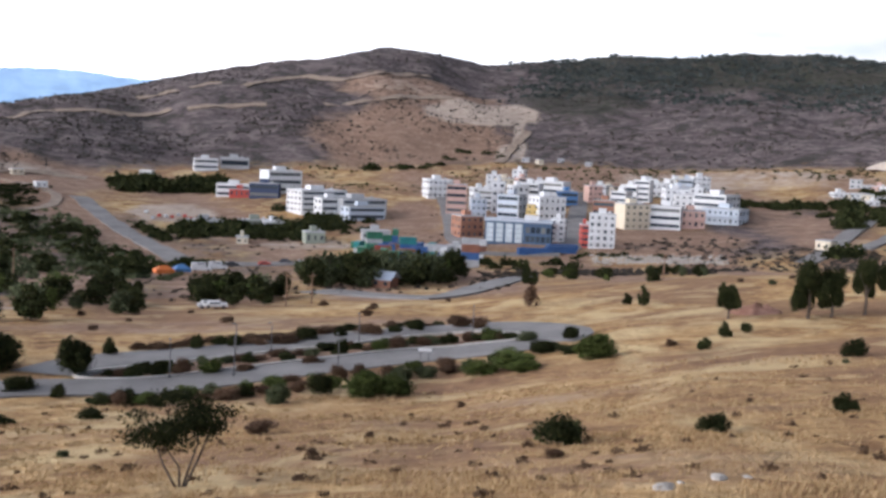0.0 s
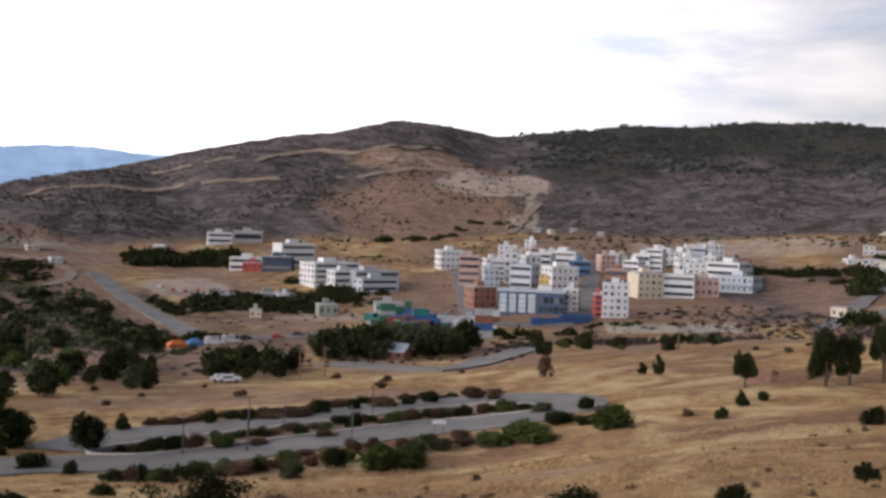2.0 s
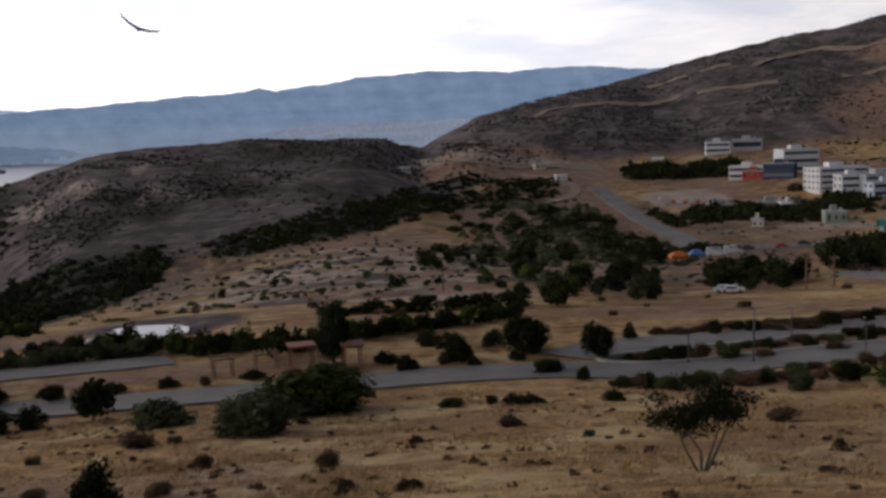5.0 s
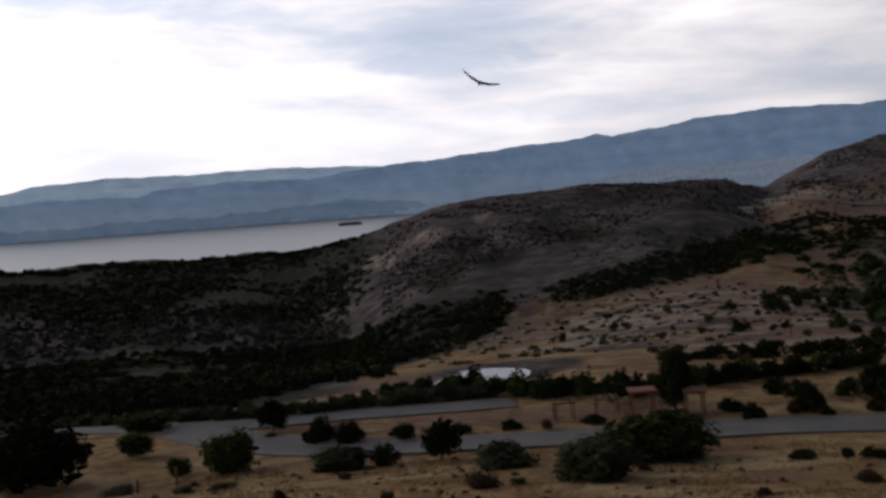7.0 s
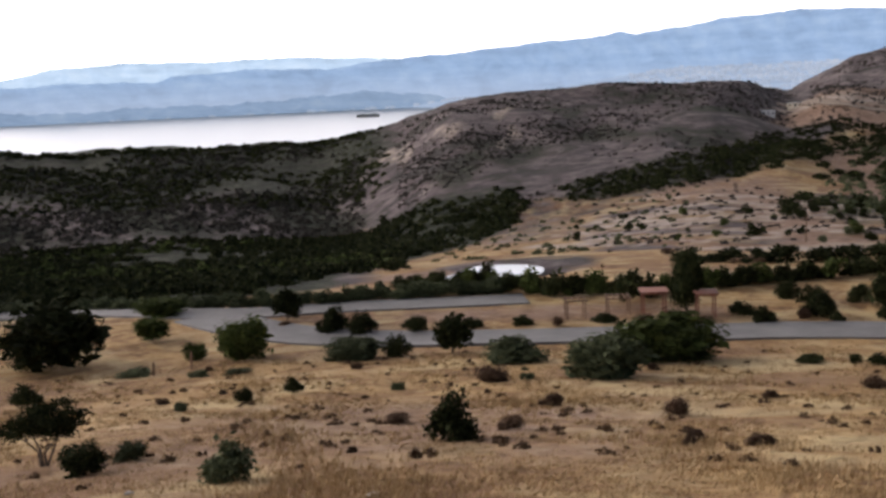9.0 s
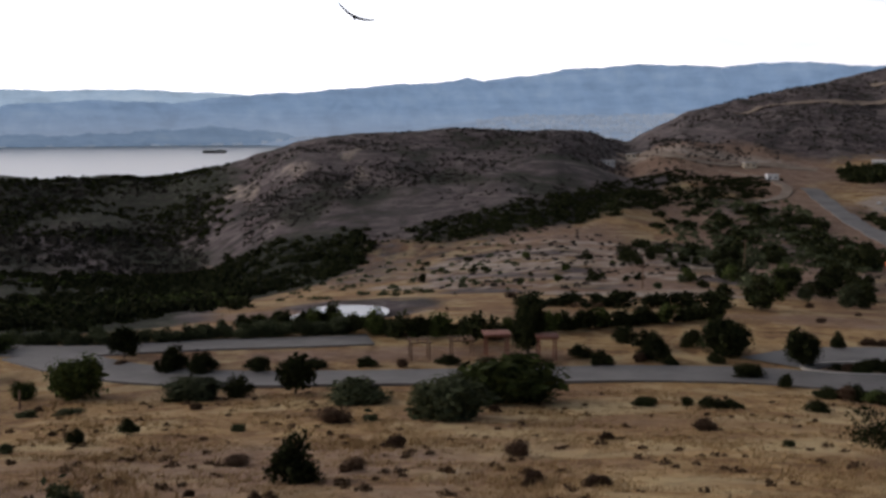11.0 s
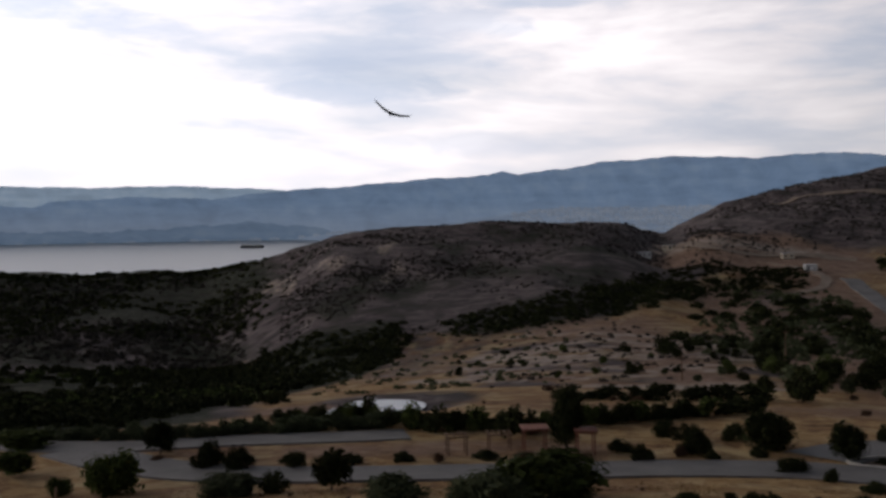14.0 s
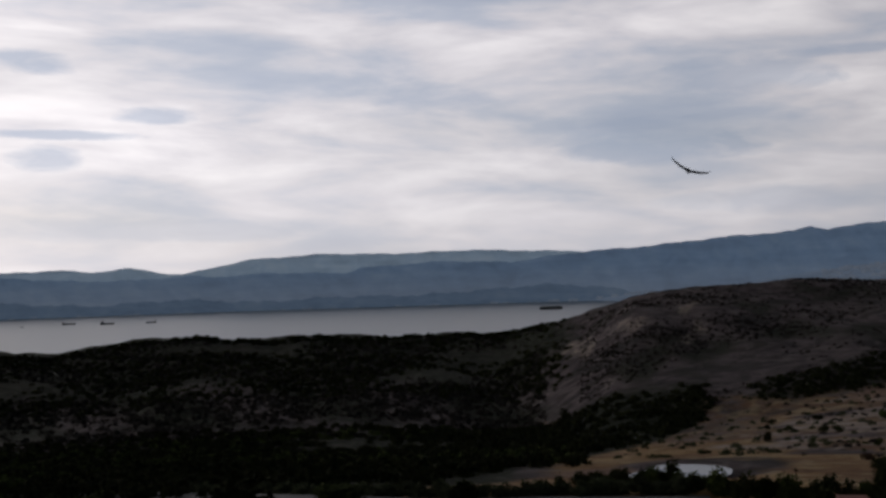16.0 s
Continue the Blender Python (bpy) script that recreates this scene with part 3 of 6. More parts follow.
def ring_sheet(name, r0, r1, z, mat, a0=-180, a1=180, n=180):
    v, f = [], []
    for k in range(n + 1):
        a = radians(a0 + (a1 - a0) * k / n)
        v += [(r0 * math.sin(a), r0 * math.cos(a), z), (r1 * math.sin(a), r1 * math.cos(a), z)]
        if k:
            f.append((2 * k - 2, 2 * k, 2 * k + 1, 2 * k - 1))
    return new(name, mesh_of(name, v, f, mat))


tagged(ring_sheet("sea", 900, 4960, -81.0, SEA), "calm grey-blue bay under a cloudy sky", "sea", kind="structure")


def far_ridge(name, line, r, base_el, mat, label, jag):
    """A distant mountain chain with thickness: rising front, uneven crest, falling back."""
    az = np.arange(-88, 36, 0.2)
    el = curve_of(line, az) + jag * (0.5 * np.sin(az * 2.1) + 0.35 * np.sin(az * 5.3 + 1) + 0.25 * np.sin(az * 11.7 + 2))
    v, f = [], []
    steps = 9
    for k, a in enumerate(az):
        for s in range(steps + 1):
            u = s / steps
            e = base_el + (el[k] - base_el) * math.sin(u * math.pi / 2) if s < steps else base_el
            rr = r + 130 * u - 40 * math.sin(a * 1.3) * (1 - u) * u + (14 * math.sin(a * 4 + s) if 0 < s < steps else 0)
            if s == steps - 1:
                e = el[k]
            v.append((rr * math.sin(radians(a)), rr * math.cos(radians(a)), 1.6 + rr * math.tan(radians(e))))
        if k:
            n = steps + 1
            f += [((k - 1) * n + s, k * n + s, k * n + s + 1, (k - 1) * n + s + 1) for s in range(steps)]
    return tagged(new(name, mesh_of(name, v, f, mat, True)), label, "mountains", kind="structure")


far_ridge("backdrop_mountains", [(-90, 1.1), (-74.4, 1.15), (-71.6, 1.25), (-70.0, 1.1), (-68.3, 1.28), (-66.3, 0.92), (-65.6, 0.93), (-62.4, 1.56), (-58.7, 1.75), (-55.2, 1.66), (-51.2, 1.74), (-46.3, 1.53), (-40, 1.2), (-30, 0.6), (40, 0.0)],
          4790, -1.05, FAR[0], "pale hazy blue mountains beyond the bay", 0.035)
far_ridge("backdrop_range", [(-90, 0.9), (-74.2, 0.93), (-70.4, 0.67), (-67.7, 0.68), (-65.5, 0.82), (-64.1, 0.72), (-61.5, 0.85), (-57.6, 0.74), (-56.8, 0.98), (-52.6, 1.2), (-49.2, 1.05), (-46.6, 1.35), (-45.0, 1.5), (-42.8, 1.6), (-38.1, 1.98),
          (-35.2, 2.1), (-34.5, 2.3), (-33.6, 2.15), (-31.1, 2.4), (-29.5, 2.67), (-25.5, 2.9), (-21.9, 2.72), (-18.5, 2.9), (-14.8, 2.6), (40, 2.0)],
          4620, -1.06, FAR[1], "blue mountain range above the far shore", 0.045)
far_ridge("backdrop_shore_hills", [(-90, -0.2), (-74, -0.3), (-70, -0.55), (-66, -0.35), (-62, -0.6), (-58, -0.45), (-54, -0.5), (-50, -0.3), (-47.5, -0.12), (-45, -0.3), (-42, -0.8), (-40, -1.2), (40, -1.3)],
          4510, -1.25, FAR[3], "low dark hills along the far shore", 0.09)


# ---- roads ----
def ribbon(name, stops, width, mat, label, category, lift=0.14, kind="structure"):
    """A strip along stops (bearing, distance), draped on the land."""
    pts = [Vector((*spot(a, r).xy, 0)) for a, r in stops]
    path = []
    for k in range(len(pts) - 1):
        p0, p1, p2, p3 = pts[max(k - 1, 0)], pts[k], pts[k + 1], pts[min(k + 2, len(pts) - 1)]
        n = max(2, int((p2 - p1).length / 2.5))
        for s in range(n):
            u = s / n
            path.append(0.5 * ((2 * p1) + (p2 - p0) * u + (2 * p0 - 5 * p1 + 4 * p2 - p3) * u * u + (3 * p1 - p0 - 3 * p2 + p3) * u ** 3))
    path.append(pts[-1])
    v, f = [], []
    cols = 5
    for k, p in enumerate(path):
        d = (path[min(k + 1, len(path) - 1)] - path[max(k - 1, 0)]).normalized()
        side = Vector((d.y, -d.x, 0))
        for c in range(cols):
            q = p + side * (c / (cols - 1) - 0.5) * width
            r = math.hypot(q.x, q.y)
            az = float(plan(math.degrees(math.atan2(q.x, q.y)), r))
            z = float(np.max(ground(az, np.array([r, r - 1.5, r + 1.5])))) + lift
            v.append((q.x, q.y, z))
        v.append((v[-1][0], v[-1][1], v[-1][2] - 0.6))
        v.append((v[-6][0], v[-6][1], v[-6][2] - 0.6))
        if k:
            a, b = (k - 1) * 7, k * 7
            f += [(a + c, b + c, b + c + 1, a + c + 1) for c in range(4)]
            f += [(a + 4, b + 4, b + 5, a + 5), (a + 6, b + 6, b, a)]
    return tagged(new(name, mesh_of(name, v, f, mat)), label, category, kind=kind)


BENCHES = [[(-21.2, 934.1), (-20.0, 958.3), (-18.4, 973.1), (-16.3, 978.1), (-13.6, 998.4)],
           [(-15.2, 1067.1), (-13.1, 1072.6), (-11.1, 1083.7)],
           [(-12.8, 988.2), (-10.9, 993.3), (-8.9, 993.3)],
           [(-10.0, 1050.9), (-7.5, 1106.1), (-4.7, 1094.8), (-0.7, 1140.6)],
           [(-6.0, 998.4), (-4.1, 1013.8), (-1.3, 1045.5), (0.5, 1056.3)],
           [(4.3, 943.7), (3.8, 905.8), (3.3, 856.2), (2.8, 796.9)]]
UPPER = [(-19.6, 135.0), (-17.3, 142.5), (-14.0, 145.5), (-11.2, 147.7), (-5.4, 154.7), (0.2, 162.8), (3.4, 158.5), (5.4, 152.5), (5.9, 147.5), (5.0, 143.0)]
LOWER = [(5.0, 143.0), (3.4, 142.0), (-1.0, 141.1), (-5.4, 136.1), (-11.2, 130.0), (-15.7, 126.5), (-20.5, 127.5), (-26.3, 125.8), (-30.4, 124.0), (-40.9, 122.5), (-46.6, 124.5), (-50.5, 129.0), (-53.5, 137), (-56.0, 151)]
ribbon("road_upper_lane", UPPER, 9.5, ASPHALT, "worn grey asphalt lane curving round a planted island", "road")
ribbon("road_lower_lane", LOWER, 9.0, ASPHALT, "worn grey asphalt road along the foot of the slope", "road", 0.15)
ribbon("road_behind_trees", [(-75, 240), (-66.0, 190.9), (-62.1, 174.1), (-56.6, 155.5), (-52.9, 150.0), (-49.4, 149.3), (-43.5, 147.7), (-39.5, 148.5)], 8.0, ASPHALT, "grey asphalt road behind a row of trees", "road", 0.17)
ribbon("road_to_town", [(-6.5, 262), (-4.5, 249), (-1.5, 231), (-0.2, 231), (1.5, 250), (3.0, 284), (4.0, 310)], 9.5, ASPHALT, "pale asphalt road leading down to the town", "road", 0.25)
ribbon("road_works", [(-18.0, 606), (-17.2, 562), (-16.4, 515), (-15.2, 460), (-13.9, 416), (-12.9, 395), (-9, 385), (-5, 395)], 9.0, ASPHALT, "straight pale road running down past the works", "road", 0.4)
ribbon("road_town_street", [(-0.1, 640), (0.2, 600), (0.5, 518), (0.7, 470), (2.0, 430), (6, 425)], 9.0, ASPHALT, "grey street climbing between white buildings", "road", 0.4)
ribbon("road_town_avenue", [(7.0, 669), (6.85, 560), (6.7, 500), (6.5, 440)], 9.0, ASPHALT, "grey avenue between two blocks of buildings", "road", 0.4)
ribbon("road_valley", [(23.7, 690), (22.7, 639), (21.4, 571), (20.0, 490), (18.9, 434), (18.0, 405)], 7.5, ASPHALT, "pale road coming down the side valley", "road", 0.4)
ribbon("road_side_yard", [(20.6, 445), (21.6, 472), (22.3, 500), (23.2, 512)], 6.5, ASPHALT, "pale paved yard beside the valley road", "road", 0.4)
ribbon("track_saddle", [(-26.6, 760), (-25.2, 728), (-23.6, 700), (-21.5, 706), (-19.5, 718), (-17.6, 715)], 10.0, TRACKM, "pale earth road over the saddle", "track", 0.6)
ribbon("track_bend", [(-21.5, 680), (-19.9, 640), (-19.0, 600), (-19.3, 565), (-20.5, 540)], 5.0, TRACKM, "pale dirt track bending over a spur", "track", 0.4)
ribbon("kerb_island_near", [(4.3, 146.5), (-1.0, 145.9), (-5.4, 140.9), (-11.2, 134.6), (-15.5, 131.0), (-17.6, 131.2), (-18.4, 133.6), (-17.2, 136.6)], 0.4, KERB, "pale concrete kerb round the planted island", "kerb", 0.32)
ribbon("kerb_island_far", [(-17.2, 136.6), (-14.0, 140.4), (-11.2, 142.7), (-5.4, 149.6), (0.2, 157.6), (3.0, 153.8), (4.3, 150.0), (4.3, 146.5)], 0.4, KERB, "pale concrete kerb round the planted island", "kerb", 0.32)

# pale benches cut along the big hill
for stops in BENCHES:
    ribbon("hill_bench", stops, 7.5, TRACKM, "pale earth bench cut along the hillside", "track", 0.7)

# the pond in its basin
pond_v = [(spot(-41.1, 197).x + 7.0 * math.cos(a) * (1 + 0.14 * math.sin(3 * a) + 0.06 * math.sin(7 * a)), spot(-41.1, 197).y + 10.5 * math.sin(a) * (1 + 0.08 * math.sin(2 * a + 1)), -33.45 + 1.6) for a in np.linspace(0, 2 * math.pi, 48, endpoint=False)]


# ---- helpers for things ----
def part(name, bm, mat, parent, label=""):
    """One mesh object under a thing or a part."""
    me = bpy.data.meshes.new(name)
    bm.to_mesh(me)
    bm.free()
    me.materials.append(mat)
    return part_me(name, me, parent, label)


def part_me(name, me, parent, label="", m=None):
    ob = new(name, me)
    ob.parent = parent
    if m is not None:
        ob.matrix_basis = m
    if label:
        ob["label"] = label
    return ob


def thing(name, m, label, category, group="", me=None):
    ob = new(name, me)
    ob.empty_display_size = 0.3
    ob.matrix_basis = m
    return tagged(ob, label, category, group)


def facing(az, r, lift=0.0, yaw=0.0):
    """On the land, its back turned away from the lookout."""
    p = spot(az, r, lift)
    return pose(p.x, p.y, p.z, 0, 0, -az + yaw)


def box(bm, x0, x1, y0, y1, z0, z1, bevel=0.0):
    made = bmesh.ops.create_cube(bm, size=1.0, matrix=Matrix.Translation(((x0 + x1) / 2, (y0 + y1) / 2, (z0 + z1) / 2)) @ Matrix.Diagonal((x1 - x0, y1 - y0, z1 - z0, 1)))
    if bevel:
        edges = list({e for v in made["verts"] for e in v.link_edges})
        bmesh.ops.bevel(bm, geom=edges, offset=bevel, segments=1, affect="EDGES")
    return bm


def boxed(*dims, bevel=0.0):
    return box(bmesh.new(), *dims, bevel=bevel)


def tube(bm, points, radii, sides=7):
    """A tapered limb through points."""
    rings = []
    for k, p in enumerate(points):
        p = Vector(p)
        d = (Vector(points[min(k + 1, len(points) - 1)]) - Vector(points[max(k - 1, 0)])).normalized()
        u = d.orthogonal().normalized()
        w = d.cross(u)
        rings.append([bm.verts.new(p + (u * math.cos(2 * math.pi * s / sides) + w * math.sin(2 * math.pi * s / sides)) * radii[k]) for s in range(sides)])
    for a, b in zip(rings, rings[1:]):
        for s in range(sides):
            bm.faces.new((a[s], a[(s + 1) % sides], b[(s + 1) % sides], b[s]))
    bm.faces.new(rings[0][::-1])
    bm.faces.new(rings[-1])
    return bm


# ---- plants ----
def leaf_quads(rng, centres, size):
    """Small folded leaves at the centres, turned every way."""
    n = len(centres)
    u = rng.normal(size=(n, 3))
    u /= np.linalg.norm(u, axis=1)[:, None]
    w = np.cross(u, rng.normal(size=(n, 3)))
    w /= np.linalg.norm(w, axis=1)[:, None]
    s = size * rng.uniform(0.6, 1.3, n)[:, None]
    v = np.stack([centres - u * s, centres + w * s * 0.55, centres + u * s, centres - w * s * 0.55], 1).reshape(-1, 3)
    return v, np.arange(4 * n).reshape(n, 4)


def crown_mesh(name, seed, leaves, size, mat, lobes=9, tall=1.0, gap=0.42):
    """A crown within a unit box: leaf clumps on uneven lobes, with gaps."""
    rng = np.random.default_rng(seed)
    c = rng.normal(size=(lobes, 3))
    c /= np.linalg.norm(c, axis=1)[:, None]
    c *= rng.uniform(0.12, 0.33, lobes)[:, None]
    c[:, 2] = np.abs(c[:, 2]) * 1.5 * tall - 0.04
    rad = rng.uniform(0.13, 0.25, lobes)
    pick = rng.choice(lobes, leaves, p=rad ** 2 / np.sum(rad ** 2))
    d = rng.normal(size=(leaves, 3))
    d /= np.linalg.norm(d, axis=1)[:, None]
    p = c[pick] + d * (rad[pick] * rng.uniform(gap, 1.12, leaves))[:, None]
    p[:, 2] = np.maximum(p[:, 2], -0.2 + rng.uniform(0, 0.06, leaves))
    lo, hi = p.min(0), p.max(0)
    p = (p - [(lo[0] + hi[0]) / 2, (lo[1] + hi[1]) / 2, lo[2]]) / [hi[0] - lo[0], hi[1] - lo[1], hi[2] - lo[2]]
    # larger leaves deep inside close the crown
    inner = c[rng.choice(lobes, leaves // 7)]
    inner = (inner + rng.normal(size=inner.shape) * 0.07 - [(lo[0] + hi[0]) / 2, (lo[1] + hi[1]) / 2, lo[2]]) / [hi[0] - lo[0], hi[1] - lo[1], hi[2] - lo[2]]
    v, f = leaf_quads(rng, p, size)
    v2, f2 = leaf_quads(rng, inner, max(0.085, size * 1.5))
    return mesh_of(name, np.concatenate([v, v2]), np.concatenate([f, f2 + len(v)]), mat)


NEAR_CROWNS = {g: [crown_mesh("crown", 10 * g + k, 2300, 0.040, GREENS[g], 10 + k, 1.0, 0.55) for k in range(4)] for g in range(4)}
FAR_CROWNS = {g: [crown_mesh("crown", 50 + 10 * g + k, 560, 0.080, GREENS[g], 8 + k, 1.1, 0.5) for k in range(4)] for g in range(4)}
BIG_CROWNS = {g: [crown_mesh("crown", 90 + 10 * g + k, 8000, 0.021, GREENS[g], 18 + 3 * k, 0.9, 0.6) for k in range(2)] for g in (0, 1, 2, 3)}
_trunk = tube(bmesh.new(), [(0, 0, -0.08), (0.02, 0.01, 0.3), (-0.02, 0.02, 0.6), (0.03, 0, 0.95)], [0.07, 0.05, 0.04, 0.015])
for _k in range(4):
    _a = _k * 1.7
    tube(_trunk, [(0, 0, 0.42 + 0.06 * _k), (0.14 * math.cos(_a), 0.14 * math.sin(_a), 0.62 + 0.05 * _k), (0.27 * math.cos(_a), 0.27 * math.sin(_a), 0.8 + 0.04 * _k)], [0.028, 0.02, 0.008], 5)
TRUNK = bpy.data.meshes.new("trunk")
_trunk.to_mesh(TRUNK)
_trunk.free()
TRUNK.materials.append(BARK)
rnd = random.Random(4)
LEAF_WORD = ["dark green", "fresh green", "grey-green", "dry brown"]


def tree(az, r, h, w, leaf=0, label="", group="", near=None):
    """Trunk with limbs and a leafy crown, h high and w wide."""
    near = r < 135 if near is None else near
    t = thing("tree", facing(az, r, -0.05, rnd.uniform(0, 360)), label or f"{LEAF_WORD[leaf]} leafy tree on dry ground", "tree", group)
    part_me("trunk", TRUNK, t, "", Matrix.Diagonal((h * 0.42, h * 0.42, h * 0.86, 1)))
    me = rnd.choice((BIG_CROWNS if w > 3.6 and r < 160 else NEAR_CROWNS if near else FAR_CROWNS)[leaf])
    part_me("crown", me, t, "", Matrix.Translation((0, 0, h * 0.08)) @ Matrix.Diagonal((w * rnd.uniform(1.0, 1.15), w * rnd.uniform(0.95, 1.12), h * 0.94, 1)))
    return t


def bush(az, r, h, w, leaf=0, label="", group=""):
    """A low plant whose leaves start at the ground, on short stems."""
    t = thing("bush", facing(az, r, -0.05, rnd.uniform(0, 360)), label or f"{LEAF_WORD[leaf]} low bush in dry grass", "bush", group)
    part_me("stem", TRUNK, t, "", Matrix.Diagonal((h * 0.35, h * 0.35, h * 0.7, 1)))
    me = rnd.choice((BIG_CROWNS if w > 4.3 and r < 170 else NEAR_CROWNS if r < 170 else FAR_CROWNS)[leaf])
    part_me("crown", me, t, "", Matrix.Translation((0, 0, -0.04 * h)) @ Matrix.Diagonal((w * rnd.uniform(1.02, 1.18), w * rnd.uniform(0.95, 1.15), h * 1.08, 1)))
    return t


# bearing, distance, height, width
GUMS = [(14.4, 152.3, 5.8, 3.6), (18.2, 149.3, 8.0, 5.6), (19.3, 150.5, 6.8, 4.2), (20.8, 151.6, 7.6, 3.4), (22.0, 152.5, 6.6, 4.0)]
GREEN = [(10.2, 174.9, 3.4, 1.9), (9.4, 178.6, 2.0, 1.6), (4.3, 259.5, 4.1, 2.6),
        (-18.3, 134.0, 4.7, 4.7), (-20.2, 193.8, 5.7, 4.9), (-12.1, 227.2, 4.7, 4.6), (-10.7, 220.3, 3.7, 3.3), (-9.2, 220.3, 4.8, 3.3)]
BUSH0 = [(20.4, 115.5, 1.8, 2.3), (20.0, 74.4, 1.3, 1.6), (13.8, 63.1, 1.1, 1.8), (6.0, 60.6, 1.6, 2.7), (4.5, 188.9, 3.6, 2.9), (14.3, 135.4, 1.9, 1.6),
        (15.3, 138.9, 1.2, 1.4), (13.3, 126.0, 1.4, 1.5), (11.6, 130.0, 0.9, 1.4), (7.8, 127.3, 2.8, 4.5), (6.6, 143.3, 1.7, 2.2), (1.9, 126.0, 1.8, 3.8),
        (3.7, 125.4, 2.0, 5.7), (-2.5, 122.9, 1.9, 2.8), (-6.4, 117.9, 2.3, 2.5), (-8.6, 111.5, 2.1, 3.1), (-10.3, 118.5, 1.4, 1.9), (-9.5, 82.4, 1.2, 2.5),
        (-17.7, 103.2, 1.1, 2.2), (-21.5, 102.7, 0.9, 2.2), (-20.8, 126.7, 1.6, 3.3), (-19.1, 122.2, 1.5, 1.4), (10.7, 219.2, 2.3, 2.8)]
HEDGE_MID = [(-15.8, 132.0, 1.5, 2.0), (-14.5, 132.7, 1.9, 1.9), (-13.4, 133.4, 2.1, 2.2), (-11.9, 133.4, 1.9, 3.0), (-10.3, 134.0, 1.0, 2.7), (-8.1, 138.9, 1.4, 2.2),
        (-6.8, 137.5, 1.0, 2.8), (-5.3, 142.5, 2.1, 1.9), (-3.3, 144.7, 1.8, 2.6), (-2.3, 146.2, 1.9, 2.2), (-1.1, 148.5, 1.5, 2.2), (0.3, 150.0, 1.5, 2.3),
        (1.2, 149.3, 1.3, 1.5), (2.5, 149.3, 1.6, 3.6), (4.3, 145.5, 1.4, 2.9)]
HEDGE_UP = [(-12.7, 151.6, 1.6, 1.4), (-10.8, 151.6, 1.7, 2.0), (-9.7, 152.3, 1.0, 3.8), (-8.3, 153.1, 1.1, 4.6), (-7.1, 154.7, 2.0, 2.7), (-5.4, 157.1, 1.6, 1.9),
        (-3.8, 158.7, 1.6, 4.0), (-1.4, 162.0, 1.8, 2.8), (0.8, 163.7, 2.3, 3.3), (1.9, 160.4, 2.0, 2.9), (-2.5, 160.4, 1.1, 2.4)]
PLANT9 = [(-63.6, 125.4, 7.0, 12.0), (-54.3, 119.1, 4.6, 6.0), (-56.7, 121.6, 1.8, 3.1), (-43.4, 113.2, 4.1, 4.0), (-46.3, 112.6, 2.2, 2.8), (-48.8, 112.0, 2.2, 6.2),
        (-40.1, 103.7, 2.3, 6.3), (-35.7, 90.8, 3.5, 6.9), (-32.6, 104.3, 4.4, 11.1), (-31.3, 136.1, 8.2, 4.3), (-34.3, 143.3, 4.5, 3.6), (-58.2, 156.3, 3.0, 7.1),
        (-58.7, 136.1, 3.1, 4.3), (-51.9, 143.3, 4.0, 4.2), (-49.6, 131.3, 3.2, 4.0), (-48.1, 129.3, 2.5, 3.3), (-45.2, 128.0, 2.0, 2.1), (-27.6, 130.6, 1.9, 3.0),
        (-25.1, 134.7, 3.1, 4.1)]
SMALL9 = [(-51.8, 85.0, 1.4, 1.5), (-54.4, 79.1, 1.2, 1.4), (-43.4, 53.0, 2.5, 2.5), (-55.6, 40.2, 1.5, 2.2), (-64.9, 93.6, 2.0, 2.6), (-64.9, 53.9, 3.1, 4.1),
        (-62.7, 48.4, 1.4, 2.1), (-60.3, 51.7, 1.0, 1.6), (-31.8, 64.8, 1.0, 1.5), (-27.7, 49.6, 0.6, 1.3), (-38.2, 70.3, 0.9, 1.8), (-41.4, 88.5, 1.3, 2.7),
        (-40.5, 57.3, 0.8, 1.4), (-31.1, 52.0, 0.7, 1.3), (-46.6, 63.1, 0.7, 1.9), (-56.6, 105.4, 0.7, 2.1), (-54.6, 104.8, 0.7, 2.6), (-59.7, 111.5, 0.9, 3.4),
        (-22.7, 83.7, 1.0, 2.1), (-25.4, 101.6, 0.8, 2.6), (-23.5, 102.7, 0.9, 1.2), (-22.4, 101.6, 1.1, 2.3)]
ROW9 = [(-45.4, 167.1, 2.2, 3.0), (-44.2, 164.5, 2.3, 2.8), (-42.4, 162.0, 3.1, 2.8), (-41.5, 163.7, 4.1, 3.0), (-40.4, 154.7, 3.2, 3.1), (-39.3, 153.9, 3.8, 3.1),
        (-38.0, 150.0, 3.9, 3.3), (-37.0, 150.8, 3.1, 2.7), (-35.9, 151.6, 3.3, 3.2), (-34.8, 150.8, 2.9, 2.6), (-33.1, 147.0, 3.4, 2.8), (-30.3, 153.9, 3.0, 3.1),
        (-29.6, 154.7, 3.0, 2.8), (-28.4, 157.1, 3.1, 3.2), (-27.7, 158.7, 3.1, 3.2), (-26.5, 161.2, 2.9, 3.3), (-25.7, 162.8, 2.9, 3.3), (-24.4, 165.4, 2.8, 3.5),
        (-23.3, 168.8, 2.6, 3.6), (-22.3, 172.3, 2.7, 3.7)]
